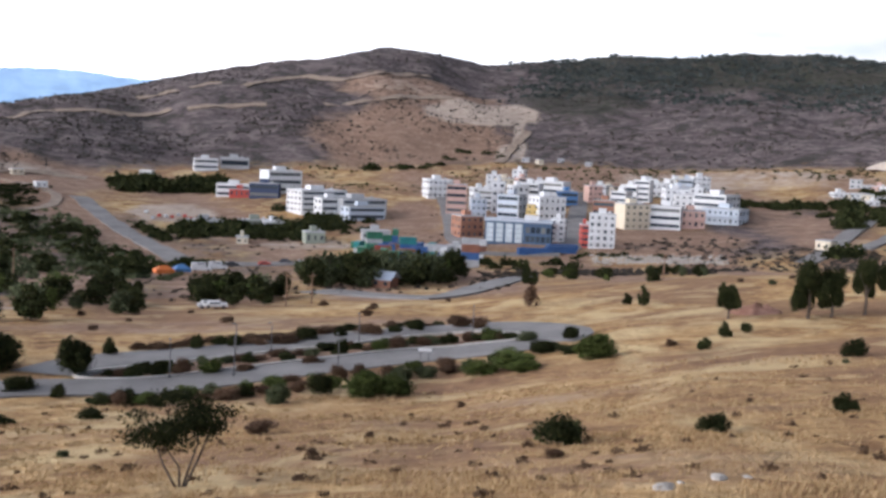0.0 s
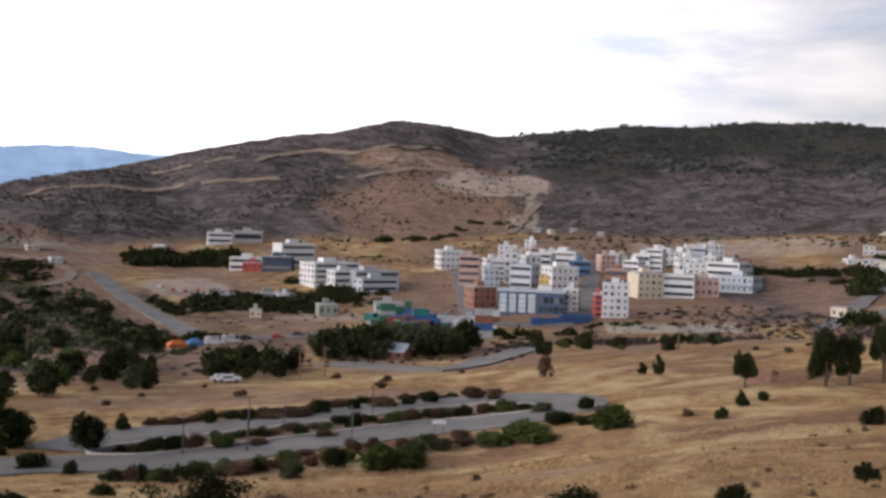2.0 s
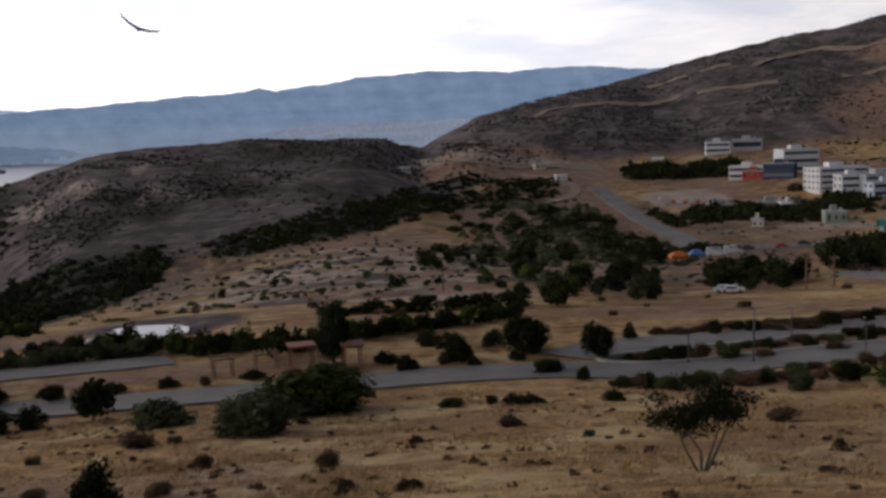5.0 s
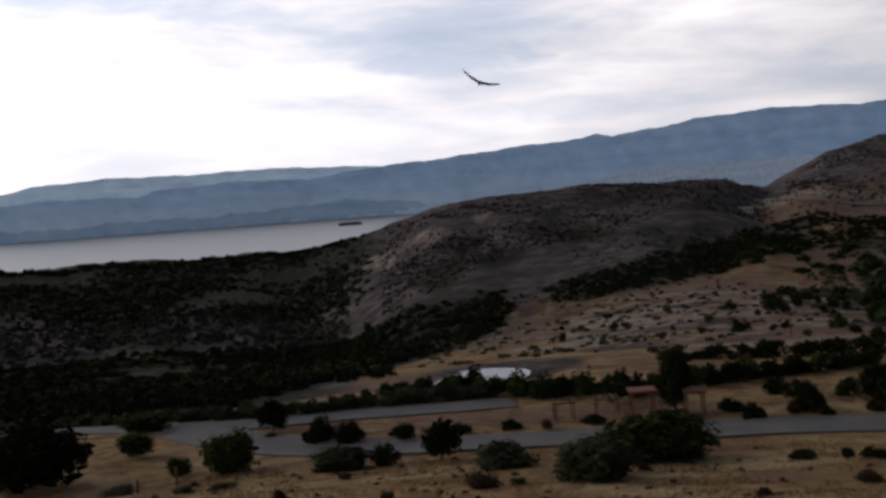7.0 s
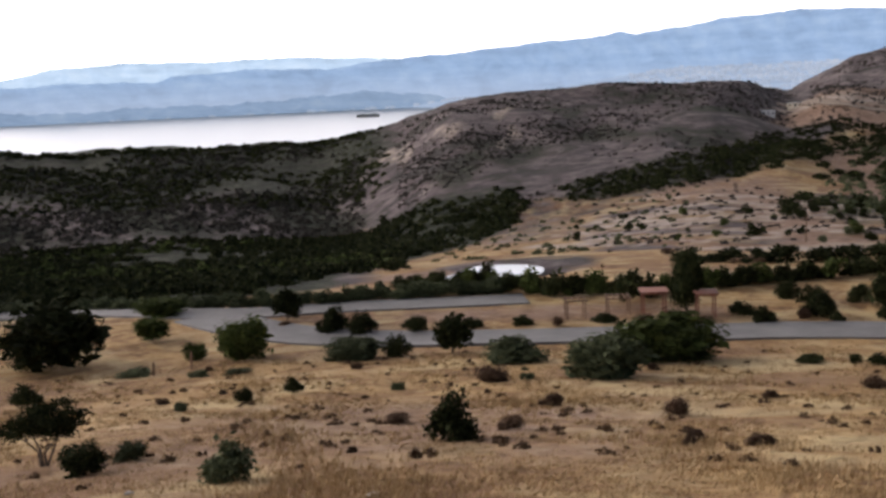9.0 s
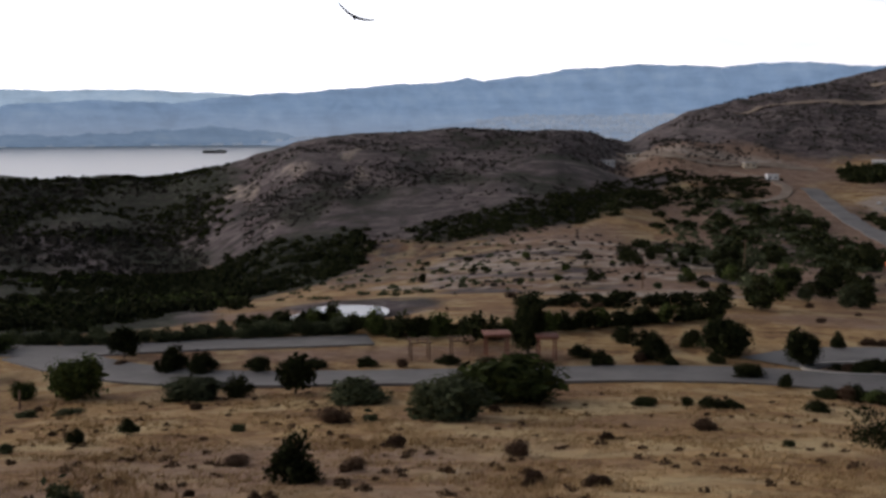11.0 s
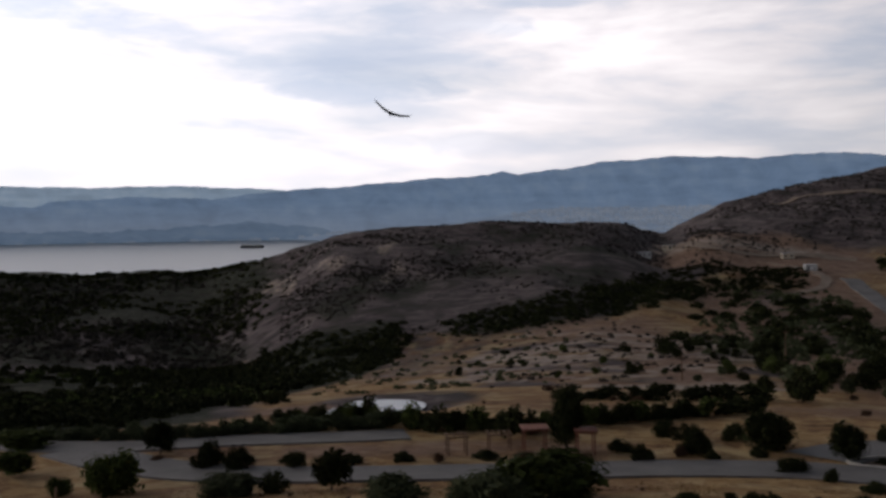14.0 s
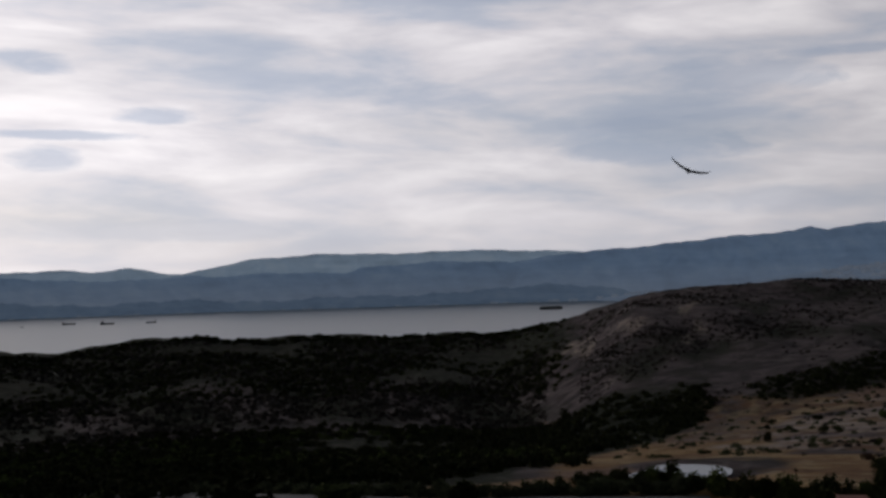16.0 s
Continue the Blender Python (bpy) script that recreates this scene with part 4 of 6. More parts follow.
LEFT35 = [(-20.2, 191.8, 6.2, 4.7), (-21.7, 139.6, 4.9, 6.3), (-25.3, 142.5, 2.5, 3.7), (-26.4, 147.0, 2.3, 3.0),
        (-28.6, 135.4, 1.6, 2.9), (-31.1, 192.8, 2.5, 6.8), (-29.5, 193.8, 2.3, 5.9), (-27.9, 190.9, 2.5, 5.8), (-26.6, 190.9, 2.8, 5.8), (-24.9, 190.9, 2.7, 5.8),
        (-23.5, 191.8, 2.8, 5.8), (-22.1, 193.8, 3.0, 5.9), (-17.3, 226.0, 4.0, 5.7), (-15.7, 226.0, 3.5, 4.6), (-23.3, 144.7, 2.3, 2.9), (-16.8, 147.7, 2.3, 1.9),
        (-12.6, 150.8, 2.0, 1.7)]
TOWN = [(-0.17, 623, 13.8, 10.4, 3, 'white'), (0.64, 565, 10.3, 14.8, 4, 'pink'), (1.45, 475, 10.6, 9.1, 3, 'brick'), (2.16, 583, 8.0, 10.6, 4, 'white'), (2.78, 574, 7.0, 16.2, 4, 'white'),
        (3.18, 626, 8.9, 11.4, 3, 'cream'), (3.27, 543, 11.5, 11.8, 3, 'blue_grey'), (3.94, 589, 8.9, 12.5, 3, 'white'), (5.29, 633, 18.5, 10.2, 3, 'white'), (4.69, 534, 8.6, 7.6, 3, 'yellow'),
        (5.55, 534, 14.0, 10.8, 3, 'white'), (6.41, 611, 9.9, 7.4, 2, 'blue'), (5.82, 461, 6.0, 9.3, 4, 'white'), (3.48, 554, 6.7, 6.2, 2, 'red'), (1.8, 545, 7.7, 9.4, 3, 'blue_grey'),
        (8.06, 447, 10.4, 13.5, 5, 'white'), (8.14, 545, 10.7, 7.7, 2, 'brick'), (8.27, 636, 9.3, 7.7, 2, 'cream'), (9.39, 620, 9.4, 9.7, 2, 'white'), (10.68, 653, 19.1, 7.9, 2, 'white'),
        (9.83, 510, 12.4, 11.3, 4, 'cream'), (11.21, 513, 14.0, 10.4, 3, 'white'), (11.78, 583, 11.8, 10.6, 3, 'white'), (13.36, 563, 17.6, 10.2, 3, 'white'), (12.6, 518, 11.0, 7.9, 2, 'pink'),
        (13.92, 540, 18.0, 7.6, 2, 'blue_grey'), (7.26, 449, 3.2, 9.1, 4, 'red')]
WORKS = [(-8.05, 643, 20.8, 12.7, 3, 'white'), (-6.1, 565, 21.1, 16.3, 4, 'cream'), (-4.03, 554, 25.2, 11.5, 3, 'grey'), (-10.67, 636, 18.6, 7.1, 2, 'white'), (-10.35, 630, 11.1, 4.5, 1, 'red'),
        (-9.13, 620, 16.3, 8.1, 2, 'navy'), (-11.94, 761, 15.8, 7.3, 2, 'white'), (-10.54, 781, 19.7, 7.5, 1, 'grey'), (-6.56, 456, 8.1, 4.6, 1, 'grey_green'), (-10.24, 451, 4.6, 2.7, 1, 'cream'),
        (-3.25, 273, 4.8, 3.3, 1, 'blueroof'), (-3.46, 461, 11.6, 4.2, 1, 'grey')]
for row in GREEN:
    tree(*row, 0, "dark green broad tree standing in dry grass")
def gum_tree(az, r, h, w, label):
    """A forked trunk that carries several separate hanging masses of leaves."""
    t = thing("tree", facing(az, r, -0.05), label, "tree")
    part_me("trunk", TRUNK, t, "", Matrix.Diagonal((h * 0.5, h * 0.5, h * 0.8, 1)))
    for k in range(6):
        a = k * 2.4 + rnd.uniform(-0.4, 0.4)
        out = 0.0 if k == 0 else w * rnd.uniform(0.22, 0.34)
        z = h * (0.42 if k == 0 else rnd.uniform(0.10, 0.55))
        sw = w * rnd.uniform(0.40, 0.58)
        part_me("crown", rnd.choice(BIG_CROWNS[0] + NEAR_CROWNS[0]), t, "", Matrix.Translation((out * math.cos(a), out * math.sin(a), z)) @ Matrix.Rotation(rnd.uniform(0, 6), 4, "Z") @ Matrix.Diagonal((sw, sw * 0.9, min(h - z, h * rnd.uniform(0.38, 0.58)), 1)))


for row in GUMS:
    gum_tree(*row, "tall dark gum tree with hanging leaf masses in dry grass")
for k, row in enumerate(BUSH0):
    leaf = (0, 0, 0, 0, 3, 0, 0, 0, 3, 1, 0, 1, 1, 2, 0, 2, 0, 3, 0, 0, 0, 0, 0)[k % 23]
    bush(*row, leaf)
bush(-3.9, 114.5, 2.7, 4.6, 1, "bright green rounded bush beside the road")
bush(-2.6, 115.5, 2.5, 3.6, 1, "bright green rounded bush beside the road")
for k, row in enumerate(HEDGE_MID):
    bush(*row, (0, 0, 3, 1, 3, 0, 3, 0, 1, 3, 3, 0, 3, 1, 2)[k], "roadside shrub planted on the road island", "shrubs on the road island")
for k in range(34):
    a = -16.8 + k * 0.62 + rnd.uniform(-0.2, 0.2)
    bush(a, float(np.interp(a, [-17.2, -11.2, -5.4, 0.2, 4.3], [134, 138.6, 145.3, 151.8, 148.5])) + rnd.uniform(-2, 2), rnd.uniform(0.7, 1.3), rnd.uniform(1.6, 3.0), rnd.choice((0, 3, 3, 0, 2)), "low shrub planted on the road island", "shrubs on the road island")
for k in range(26):
    a = -15.5 + k * 0.7 + rnd.uniform(-0.2, 0.2)
    bush(a, float(np.interp(a, [-17.3, -11.2, -5.4, 0.2, 3.4], [149.5, 154.5, 161.5, 169.5, 166])) + rnd.uniform(-1, 1.5), rnd.uniform(0.7, 1.3), rnd.uniform(2.0, 3.4), rnd.choice((0, 3, 3)), "low shrub on the far verge of the road", "shrubs along the verge")
for k in range(34):
    a = -17.5 + k * 0.72 + rnd.uniform(-0.3, 0.3)
    bush(a, float(np.interp(a, [-18, -11.2, -5.4, -1, 3.4, 7], [117, 121, 127, 132, 133, 137])) + rnd.uniform(-5, 2), rnd.uniform(0.8, 1.7), rnd.uniform(1.8, 3.4), rnd.choice((0, 1, 2, 3)), "roadside shrub below the slope", "shrubs below the slope")
for k in range(16):
    a = -52 + k * 2.0 + rnd.uniform(-0.6, 0.6)
    bush(a, float(np.interp(a, [-52, -46.6, -40.9, -30, -20], [136, 130.5, 128.5, 130, 133])) + rnd.uniform(0, 2.5), rnd.uniform(0.6, 1.4), rnd.uniform(1.5, 3.0), rnd.choice((0, 3, 0)), "low shrub on the far verge of the road", "shrubs along the verge")
for k, row in enumerate(HEDGE_UP):
    bush(*row, (0, 0, 3, 3, 0, 0, 3, 0, 3, 3, 0)[k], "low shrub on the far verge of the road", "shrubs along the verge")
P9 = [("b", 0), ("b", 1), ("b", 1), ("t", 0), ("b", 0), ("b", 2), ("b", 2), ("b", 2), ("b", 1), ("t", 0), ("t", 0), ("t", 1), ("t", 1), ("t", 0), ("b", 0), ("b", 0), ("b", 0), ("b", 0), ("b", 0)]
for (kind, leaf), row in zip(P9, PLANT9):
    (tree if kind == "t" else bush)(*row, leaf)
for k, row in enumerate(SMALL9):
    if k in (0, 1, 4):
        tree(*row, 0, "small dark sapling in dry grass")
    elif k == 5:
        continue
    else:
        bush(*row, (0, 0, 0, 2, 0, 0, 0, 2, 3, 3, 3, 3, 3, 3, 3, 2, 2, 2, 3, 0, 0, 0)[k])
for k, row in enumerate(ROW9):
    tree(*row, (0, 0, 1)[k % 3], "dark green tree in a long row", "row of trees below the field")
for k, row in enumerate(LEFT35):
    (tree if k in (0, 12, 13) else bush)(*row, 0)
for k in range(44):
    a = -46 + k * 0.55 + rnd.uniform(-0.15, 0.15)
    r0 = float(np.interp(a, [-46, -42, -38, -33, -29, -25, -22], [168, 163, 151.5, 149, 156, 165, 174])) + rnd.uniform(-0.5, 1.5)
    bush(a, r0, rnd.uniform(1.6, 2.7), rnd.uniform(2.2, 3.2), rnd.choice((0, 0, 1)), "dense dark green bush filling a tree row", "bushes of the tree row")
# more of the row along the second road, grey-leaved
for k in range(26):
    a = -66 + k * 1.0
    r0 = np.interp(a, [-66, -62.1, -56.6, -52.9, -49.4, -40], [198, 181, 162, 156, 155, 154]) + rnd.uniform(-1, 1.5)
    bush(a, r0, rnd.uniform(1.8, 2.6), rnd.uniform(3.2, 4.6), 2, "grey-green hedge bush behind the road", "hedge behind the road")


def sparse_tree(az, r, h, w, label, lean=0.0, seed=1):
    """Several crooked stems that fork, with separate tufts of leaves."""
    rng = random.Random(seed)
    t = thing("tree", facing(az, r, -0.1), label, "tree")
    tips = []
    for k in range(4):
        bm = bmesh.new()
        a = -0.9 + 0.6 * k + rng.uniform(-0.2, 0.2)
        out = (0.10 + 0.07 * abs(k - 1.5)) * w * (1 if a > 0 else -1)
        base = (0.08 * (k - 1.5), 0.05 * rng.uniform(-1, 1), -0.1)
        p1 = (out * rng.uniform(-0.2, 0.9) + base[0] + lean * 0.2 * h, rng.uniform(-0.3, 0.3), h * rng.uniform(0.2, 0.3))
        p2 = (out * 1.2 + lean * 0.5 * h, rng.uniform(-0.6, 0.6), h * 0.5)
        tube(bm, [base, p1, p2], [0.075, 0.055, 0.035], 6)
        for s in range(4):
            e = (p2[0] + rng.uniform(-0.34, 0.30) * w + lean * 0.3 * h, p2[1] + rng.uniform(-0.3, 0.3) * w, h * rng.uniform(0.58, 0.95))
            m = tuple((p + q) / 2 + rng.uniform(-0.12, 0.12) for p, q in zip(p2, e))
            tube(bm, [p2, m, e], [0.032, 0.02, 0.008], 5)
            tips += [e, m]
        part("trunk", bm, BARK, t)
    nrng = np.random.default_rng(seed)
    spots = np.concatenate([np.array(e) + nrng.normal(size=(230, 3)) * np.array([0.075 * w, 0.08 * w, 0.042 * h]) for e in tips])
    v, f = leaf_quads(nrng, spots, 0.085)
    part_me("crown", mesh_of("crown", v, f, GREENS[0]), t)
    return t


sparse_tree(-13.6, 53.3, 4.6, 4.9, "airy green tree with several crooked bare stems", 0.0, 1)
sparse_tree(-64.4, 54.4, 3.1, 3.3, "dark leaning tree with crooked stems in dry grass", 0.1, 3)

GULLY_LOW = [372, 255, 308, 400]
GULLY_HIGH = [430, 465, 438, 444]
# groves across the valley: bearing, spread, distance, spread, count, height, leaf
GROVES = [(-18.2, 4.0, 415, 95, 85, 5.0, 0), (-10.0, 3.6, 500, 30, 85, 6.0, 0), (-5.9, 0.9, 525, 34, 26, 5.0, 0), (-14.6, 0.8, 458, 14, 14, 4.5, 0), (17.4, 3.2, 608, 9, 60, 5.5, 0), (14.2, 0.9, 590, 16, 14, 5.0, 0), (20.2, 0.5, 545, 45, 26, 6.0, 0), (21.6, 0.4, 560, 40, 20, 5.0, 0), (22.6, 2.2, 640, 40, 26, 5.0, 0), (19.7, 0.5, 425, 10, 10, 6.0, 0), (-13.8, 2.8, 690, 24, 90, 7.5, 0), (-3.2, 3.9, 296, 26, 52, 7.0, 0), (-10.8, 3.2, 262, 30, 22, 4.6, 0), (-18.5, 3.5, 240, 34, 30, 4.2, 0), (-13.5, 2.2, 392, 16, 14, 4.2, 0), (-6.5, 3, 560, 40, 10, 5, 0), (3.5, 3.5, 385, 14, 16, 3.6, 0),
          (8.6, 4.6, 292, 36, 22, 2.8, 0), (18.6, 2.0, 600, 26, 10, 4.5, 0), (-4.8, 1.2, 500, 22, 8, 4.5, 0), (-1.9, 2.0, 780, 12, 14, 5.5, 0), (-26.0, 4.2, 470, 50, 34, 3.8, 0),
          (-29.0, 8.0, 295, 60, 34, 2.3, 0), (1.6, 2.0, 850, 24, 9, 4.5, 0), (-24.0, 3.2, 335, 40, 22, 3.4, 0), (-7.3, 1.3, 480, 20, 10, 4.4, 0), (10, 3.5, 420, 8, 12, 2.5, 0)]
# small shrubs in the dry grass
for k in range(48):
    a, r = rnd.uniform(-64, 23), rnd.choice((rnd.uniform(45, 112), rnd.uniform(166, 215)))
    s = rnd.uniform(0.3, 0.75) * (1 if r < 112 else 1.7)
    bush(a, r, s, s * rnd.uniform(1.2, 2.0), rnd.choice((3, 3, 3, 2)), "knee-high dry shrub in the grass", "dry shrubs in the grass")


def clumps(name, picks, tris, mat, label):
    """Uncountable growth: at each pick (bearing, distance, size) a ragged clump of leaf shards."""
    rng = np.random.default_rng(len(picks))
    n = len(picks)
    az, r, size = np.array(picks).T
    b = np.radians(bear(az, r))
    base = np.stack([r * np.sin(b), r * np.cos(b), ground(az, r)], -1)
    d = rng.normal(size=(n, tris, 3))
    d /= np.linalg.norm(d, axis=2)[:, :, None]
    d[:, :, 2] = np.abs(d[:, :, 2]) * rng.uniform(0.5, 1.0, (n, 1))
    c = base[:, None, :] + d * (size * 0.5)[:, None, None] * rng.uniform(0.55, 1.1, (n, tris, 1))
    u = rng.normal(size=(n, tris, 3, 3))
    u /= np.linalg.norm(u, axis=3)[:, :, :, None]
    v = (c[:, :, None, :] + u * (size * (1.5 / math.sqrt(tris)))[:, None, None, None]).reshape(-1, 3)
    f = np.arange(len(v)).reshape(-1, 3)
    return tagged(new(name, mesh_of(name, v, f, mat)), label, "scrub", kind="stuff")


def on_road(a, r):
    """Whether a place lies on the works road or the car park."""
    if 395 < r < 610 and abs(a - float(np.interp(r, [395, 416, 460, 515, 560, 600], [-13.0, -14.1, -15.5, -16.7, -17.5, -18.3]))) < 1.25:
        return True
    return abs(a + 13.3) < 2.0 and abs(r - 560) < 30


def scattered(n, a0, a1, r0, r1, s0, s1, seed, keep=None, fade=0.3, soft_top=False):
    rng = random.Random(seed)
    out = []
    while len(out) < n:
        a, u = rng.uniform(a0, a1), rng.random()
        lo, hi = (r0(a), r1(a)) if callable(r0) else (r0, r1)
        r = lo + (hi - lo) * u
        edge = min((a - a0) / fade, (a1 - a) / fade, u / 0.14, (1 - u) / 0.10 if soft_top else 1, 1.0)
        if edge < rng.random() or on_road(a, r):
            continue
        x, y = r * math.sin(radians(a)), r * math.cos(radians(a))
        if keep is None or noise.noise((x * 0.012, y * 0.012, seed)) + rng.uniform(-0.25, 0.25) > keep:
            out.append((a, r, rng.uniform(s0, s1)))
    return out


def foot_r(a):
    return float(curve_of(FOOT, a))


def crest_r(a):
    return float(curve_of(CREST_R, a))


far_grove = []
for a0, da, r0, dr, n, h, leaf in GROVES:
    for k in range(n):
        a, r = a0 + da * (rnd.random() * 2 - 1), r0 + dr * (rnd.random() * 2 - 1)
        hh = h * rnd.uniform(0.6, 1.25)
        if on_road(a, r) or (-15.2 < a < -12.4 and 225 < r < 345):
            continue
        if r < 330:
            tree(a, r, hh, hh * rnd.uniform(0.75, 1.35), rnd.choice((0, 0, 0, 0, 1, 2)), "dark green tree of a valley grove", "trees of the valley groves", False)
        else:
            far_grove += [(a, r, hh * 1.5), (a + rnd.uniform(-0.25, 0.25), r + 1, hh * 1.0)]
clumps("far_groves", far_grove, 90, GREENS[0], "dark green groves between the works and the town")
clumps("scrub_big_hill", scattered(6000, -25.5, 26, foot_r, crest_r, 1.0, 2.6, 11, -0.1), 12, SCRUBM, "grey-green scrub dotted over the big hill")
clumps("pine_wood", scattered(3000, 2.5, 29, lambda a: crest_r(a) - 230 - 8 * max(a - 5, 0), lambda a: crest_r(a) + 8, 2.6, 5.5, 12, -0.1, 4.0), 14, PINE, "dark pine wood on the shoulder of the hill")
clumps("scrub_front_hill", scattered(2600, -46, -26, foot_r, crest_r, 0.9, 2.0, 13, 0.02), 14, SCRUBM, "low dark scrub over the rounded front hill")
clumps("scrub_left_hill", scattered(5600, -84, -47.5, lambda a: foot_r(a) - 70, lambda a: crest_r(a) + 10, 1.2, 3.4, 14, -0.04), 14, SCRUBM, "dark scrub over the slope above the bay")
clumps("wood_left_hill", scattered(3800, -84, -46, lambda a: foot_r(a) + 60, lambda a: crest_r(a) + 4, 2.0, 4.2, 27, -0.12, 2.0), 20, GREENS[0], "dark evergreen thicket over the slope above the bay")
clumps("orchard_saddle", scattered(620, -28.5, -19.5, lambda a: float(np.interp(a, [-28.5, -24, -20], [480, 520, 560])), lambda a: float(np.interp(a, [-28.5, -24, -20], [560, 655, 640])), 1.8, 3.4, 30, -0.1, 1.5, True), 34, GREENS[0], "dark orchard on the slope below the saddle")
clumps("rubble_below_town", scattered(420, 7.5, 14.5, lambda a: 398, lambda a: 426, 0.5, 1.6, 28, -0.2), 12, STONE, "pale rubble tipped below the town")
clumps("dry_tufts", scattered(420, -69, 25, lambda a: 36, lambda a: 116, 0.3, 0.75, 29, 0.0), 34, DRYTUFT, "brown dry tufts in the near grass")
clumps("wood_crest", scattered(420, -84, -47.5, lambda a: crest_r(a) - 14, lambda a: crest_r(a) + 6, 3.0, 5.5, 15), 26, GREENS[0], "fringe of dark trees along the ridge")
clumps("wood_below", scattered(2900, -84, -45.5, lambda a: 178 if a < -50 else 212, lambda a: 470, 2.4, 5.0, 16, -0.35, 2.0, True), 60, GREENS[0], "dense dark green wood below the road")
clumps("wood_lighter", scattered(900, -84, -46, lambda a: 182 if a < -50 else 215, lambda a: 440, 2.4, 4.6, 26, 0.05, 2.0, True), 60, GREENS[1], "olive-green trees among the dark wood")
clumps("wood_gully", scattered(470, -50.5, -39.0, lambda a: float(np.interp(a, [-50, -46, -42, -39], GULLY_LOW)), lambda a: float(np.interp(a, [-50, -46, -42, -39], GULLY_HIGH)), 2.2, 4.6, 17, -0.02, 1.0, True), 44, GREENS[0], "dark wood running up a gully")
clumps("scrub_front_foot", scattered(760, -38, -19, lambda a: float(np.interp(a, BAND_AZ, BAND_LOW)), lambda a: float(np.interp(a, BAND_AZ, BAND_HIGH)), 1.4, 3.6, 18, 0.06, 3.0, True), 30, GREENS[0], "dark grove along the foot of the hill")
clumps("scrub_valley", scattered(700, -36, 4, lambda a: 215, lambda a: 560, 0.7, 1.9, 19, 0.05), 46, SCRUBM, "low scrub scattered over the valley floor")
clumps("wood_valley", scattered(430, -25, -13, lambda a: 300, lambda a: 560, 2.0, 4.2, 22, -0.05, 3.0, True), 40, GREENS[2], "dark thickets on the valley floor")
clumps("scrub_gully_side", scattered(170, -45, -30, lambda a: 225, lambda a: 420, 0.8, 2.2, 23, -0.05, 2.0, True), 44, GREENS[2], "olive scrub on the slope beside the gully")
clumps("scrub_behind_town", scattered(500, -8, 23, lambda a: 640, lambda a: 800, 1.2, 3.0, 20, 0.05), 14, GREENS[0], "dark shrubs on the slope behind the town")
clumps("scrub_town_edge", scattered(650, 2, 23, lambda a: 300, lambda a: 480, 1.0, 2.6, 21, 0.08), 40, SCRUBM, "scrub on the rough ground below the town")


def grass_field(name, n, a0, a1, r0, r1, h0, h1, seed, label):
    """Dry stalks standing in tufts."""
    rng = np.random.default_rng(seed)
    a = rng.uniform(a0, a1, n)
    r = r0 * (r1 / r0) ** rng.random(n)
    b = np.radians(bear(a, r))
    x, y = r * np.sin(b), r * np.cos(b)
    patchy = np.sin(x * 0.33 + 2 * np.sin(y * 0.21)) * np.sin(y * 0.47 + x * 0.11) + rng.normal(size=n) * 0.5
    sel = patchy > 0.0
    a, r, x, y = a[sel], r[sel], x[sel], y[sel]
    z = ground(a, r) - 0.03
    n = len(a)
    blades = 7
    ang = rng.uniform(0, 2 * math.pi, (n, blades))
    h = rng.uniform(h0, h1, (n, blades)) * (0.7 + 0.3 * np.sin(x * 0.2 + y * 0.3))[:, None]
    wid = 0.007 + 0.00038 * r[:, None]
    off = rng.normal(size=(n, blades, 2)) * 0.16
    bx, by = x[:, None] + off[:, :, 0], y[:, None] + off[:, :, 1]
    lean = rng.uniform(0.2, 0.9, (n, blades)) * h
    cx, cy = np.cos(ang), np.sin(ang)
    zz = np.repeat(z[:, None], blades, 1)
    v = np.stack([np.stack([bx - cy * wid, by + cx * wid, zz], -1), np.stack([bx + cy * wid, by - cx * wid, zz], -1),
                  np.stack([bx + cx * lean + 0.05, by + cy * lean, zz + h], -1)], 2).reshape(-1, 3)
    return tagged(new(name, mesh_of(name, v, np.arange(len(v)).reshape(-1, 3), STRAW)), label, "grass", kind="stuff")


grass_field("grass_near", 42000, -69, 25, 17, 75, 0.12, 0.40, 31, "dry golden grass on the near slope")
grass_field("grass_middle", 20000, -69, 25, 70, 118, 0.15, 0.42, 32, "dry golden grass above the road")


grass_field("grass_tall", 5000, 12, 26, 20, 33, 0.45, 0.95, 33, "tall dry golden stalks close to the lookout")


# ---- loose stones near the lookout ----
def stone(az, r, s, seed):
    bm = bmesh.new()
    bmesh.ops.create_icosphere(bm, subdivisions=2, radius=0.5)
    for v in bm.verts:
        v.co *= 1 + 0.35 * noise.noise(v.co * 2.3 + Vector((seed, 0, 0)))
        v.co = Vector((v.co.x * s, v.co.y * s * 0.7, v.co.z * s * 0.42))
    me = bpy.data.meshes.new("stone")
    bm.to_mesh(me)
    bm.free()
    me.materials.append(STONE)
    thing("stone", facing(az, r, s * 0.06, seed * 40), "pale weathered stone lying in dry grass", "stone", "", me)


for k, (a, r, s) in enumerate([(11.4, 39.8, 0.95), (14.1, 43.0, 0.9), (12.2, 41.5, 0.35), (15.5, 44, 0.4), (-60.5, 39, 0.4), (-48, 33.5, 0.5), (-53, 32.8, 0.6)]):
    stone(a, r, s, k + 1)

tagged(new("pond", mesh_of("pond", pond_v, [tuple(range(len(pond_v)))], POND)), "small pale pond mirroring the sky", "pond", kind="structure")

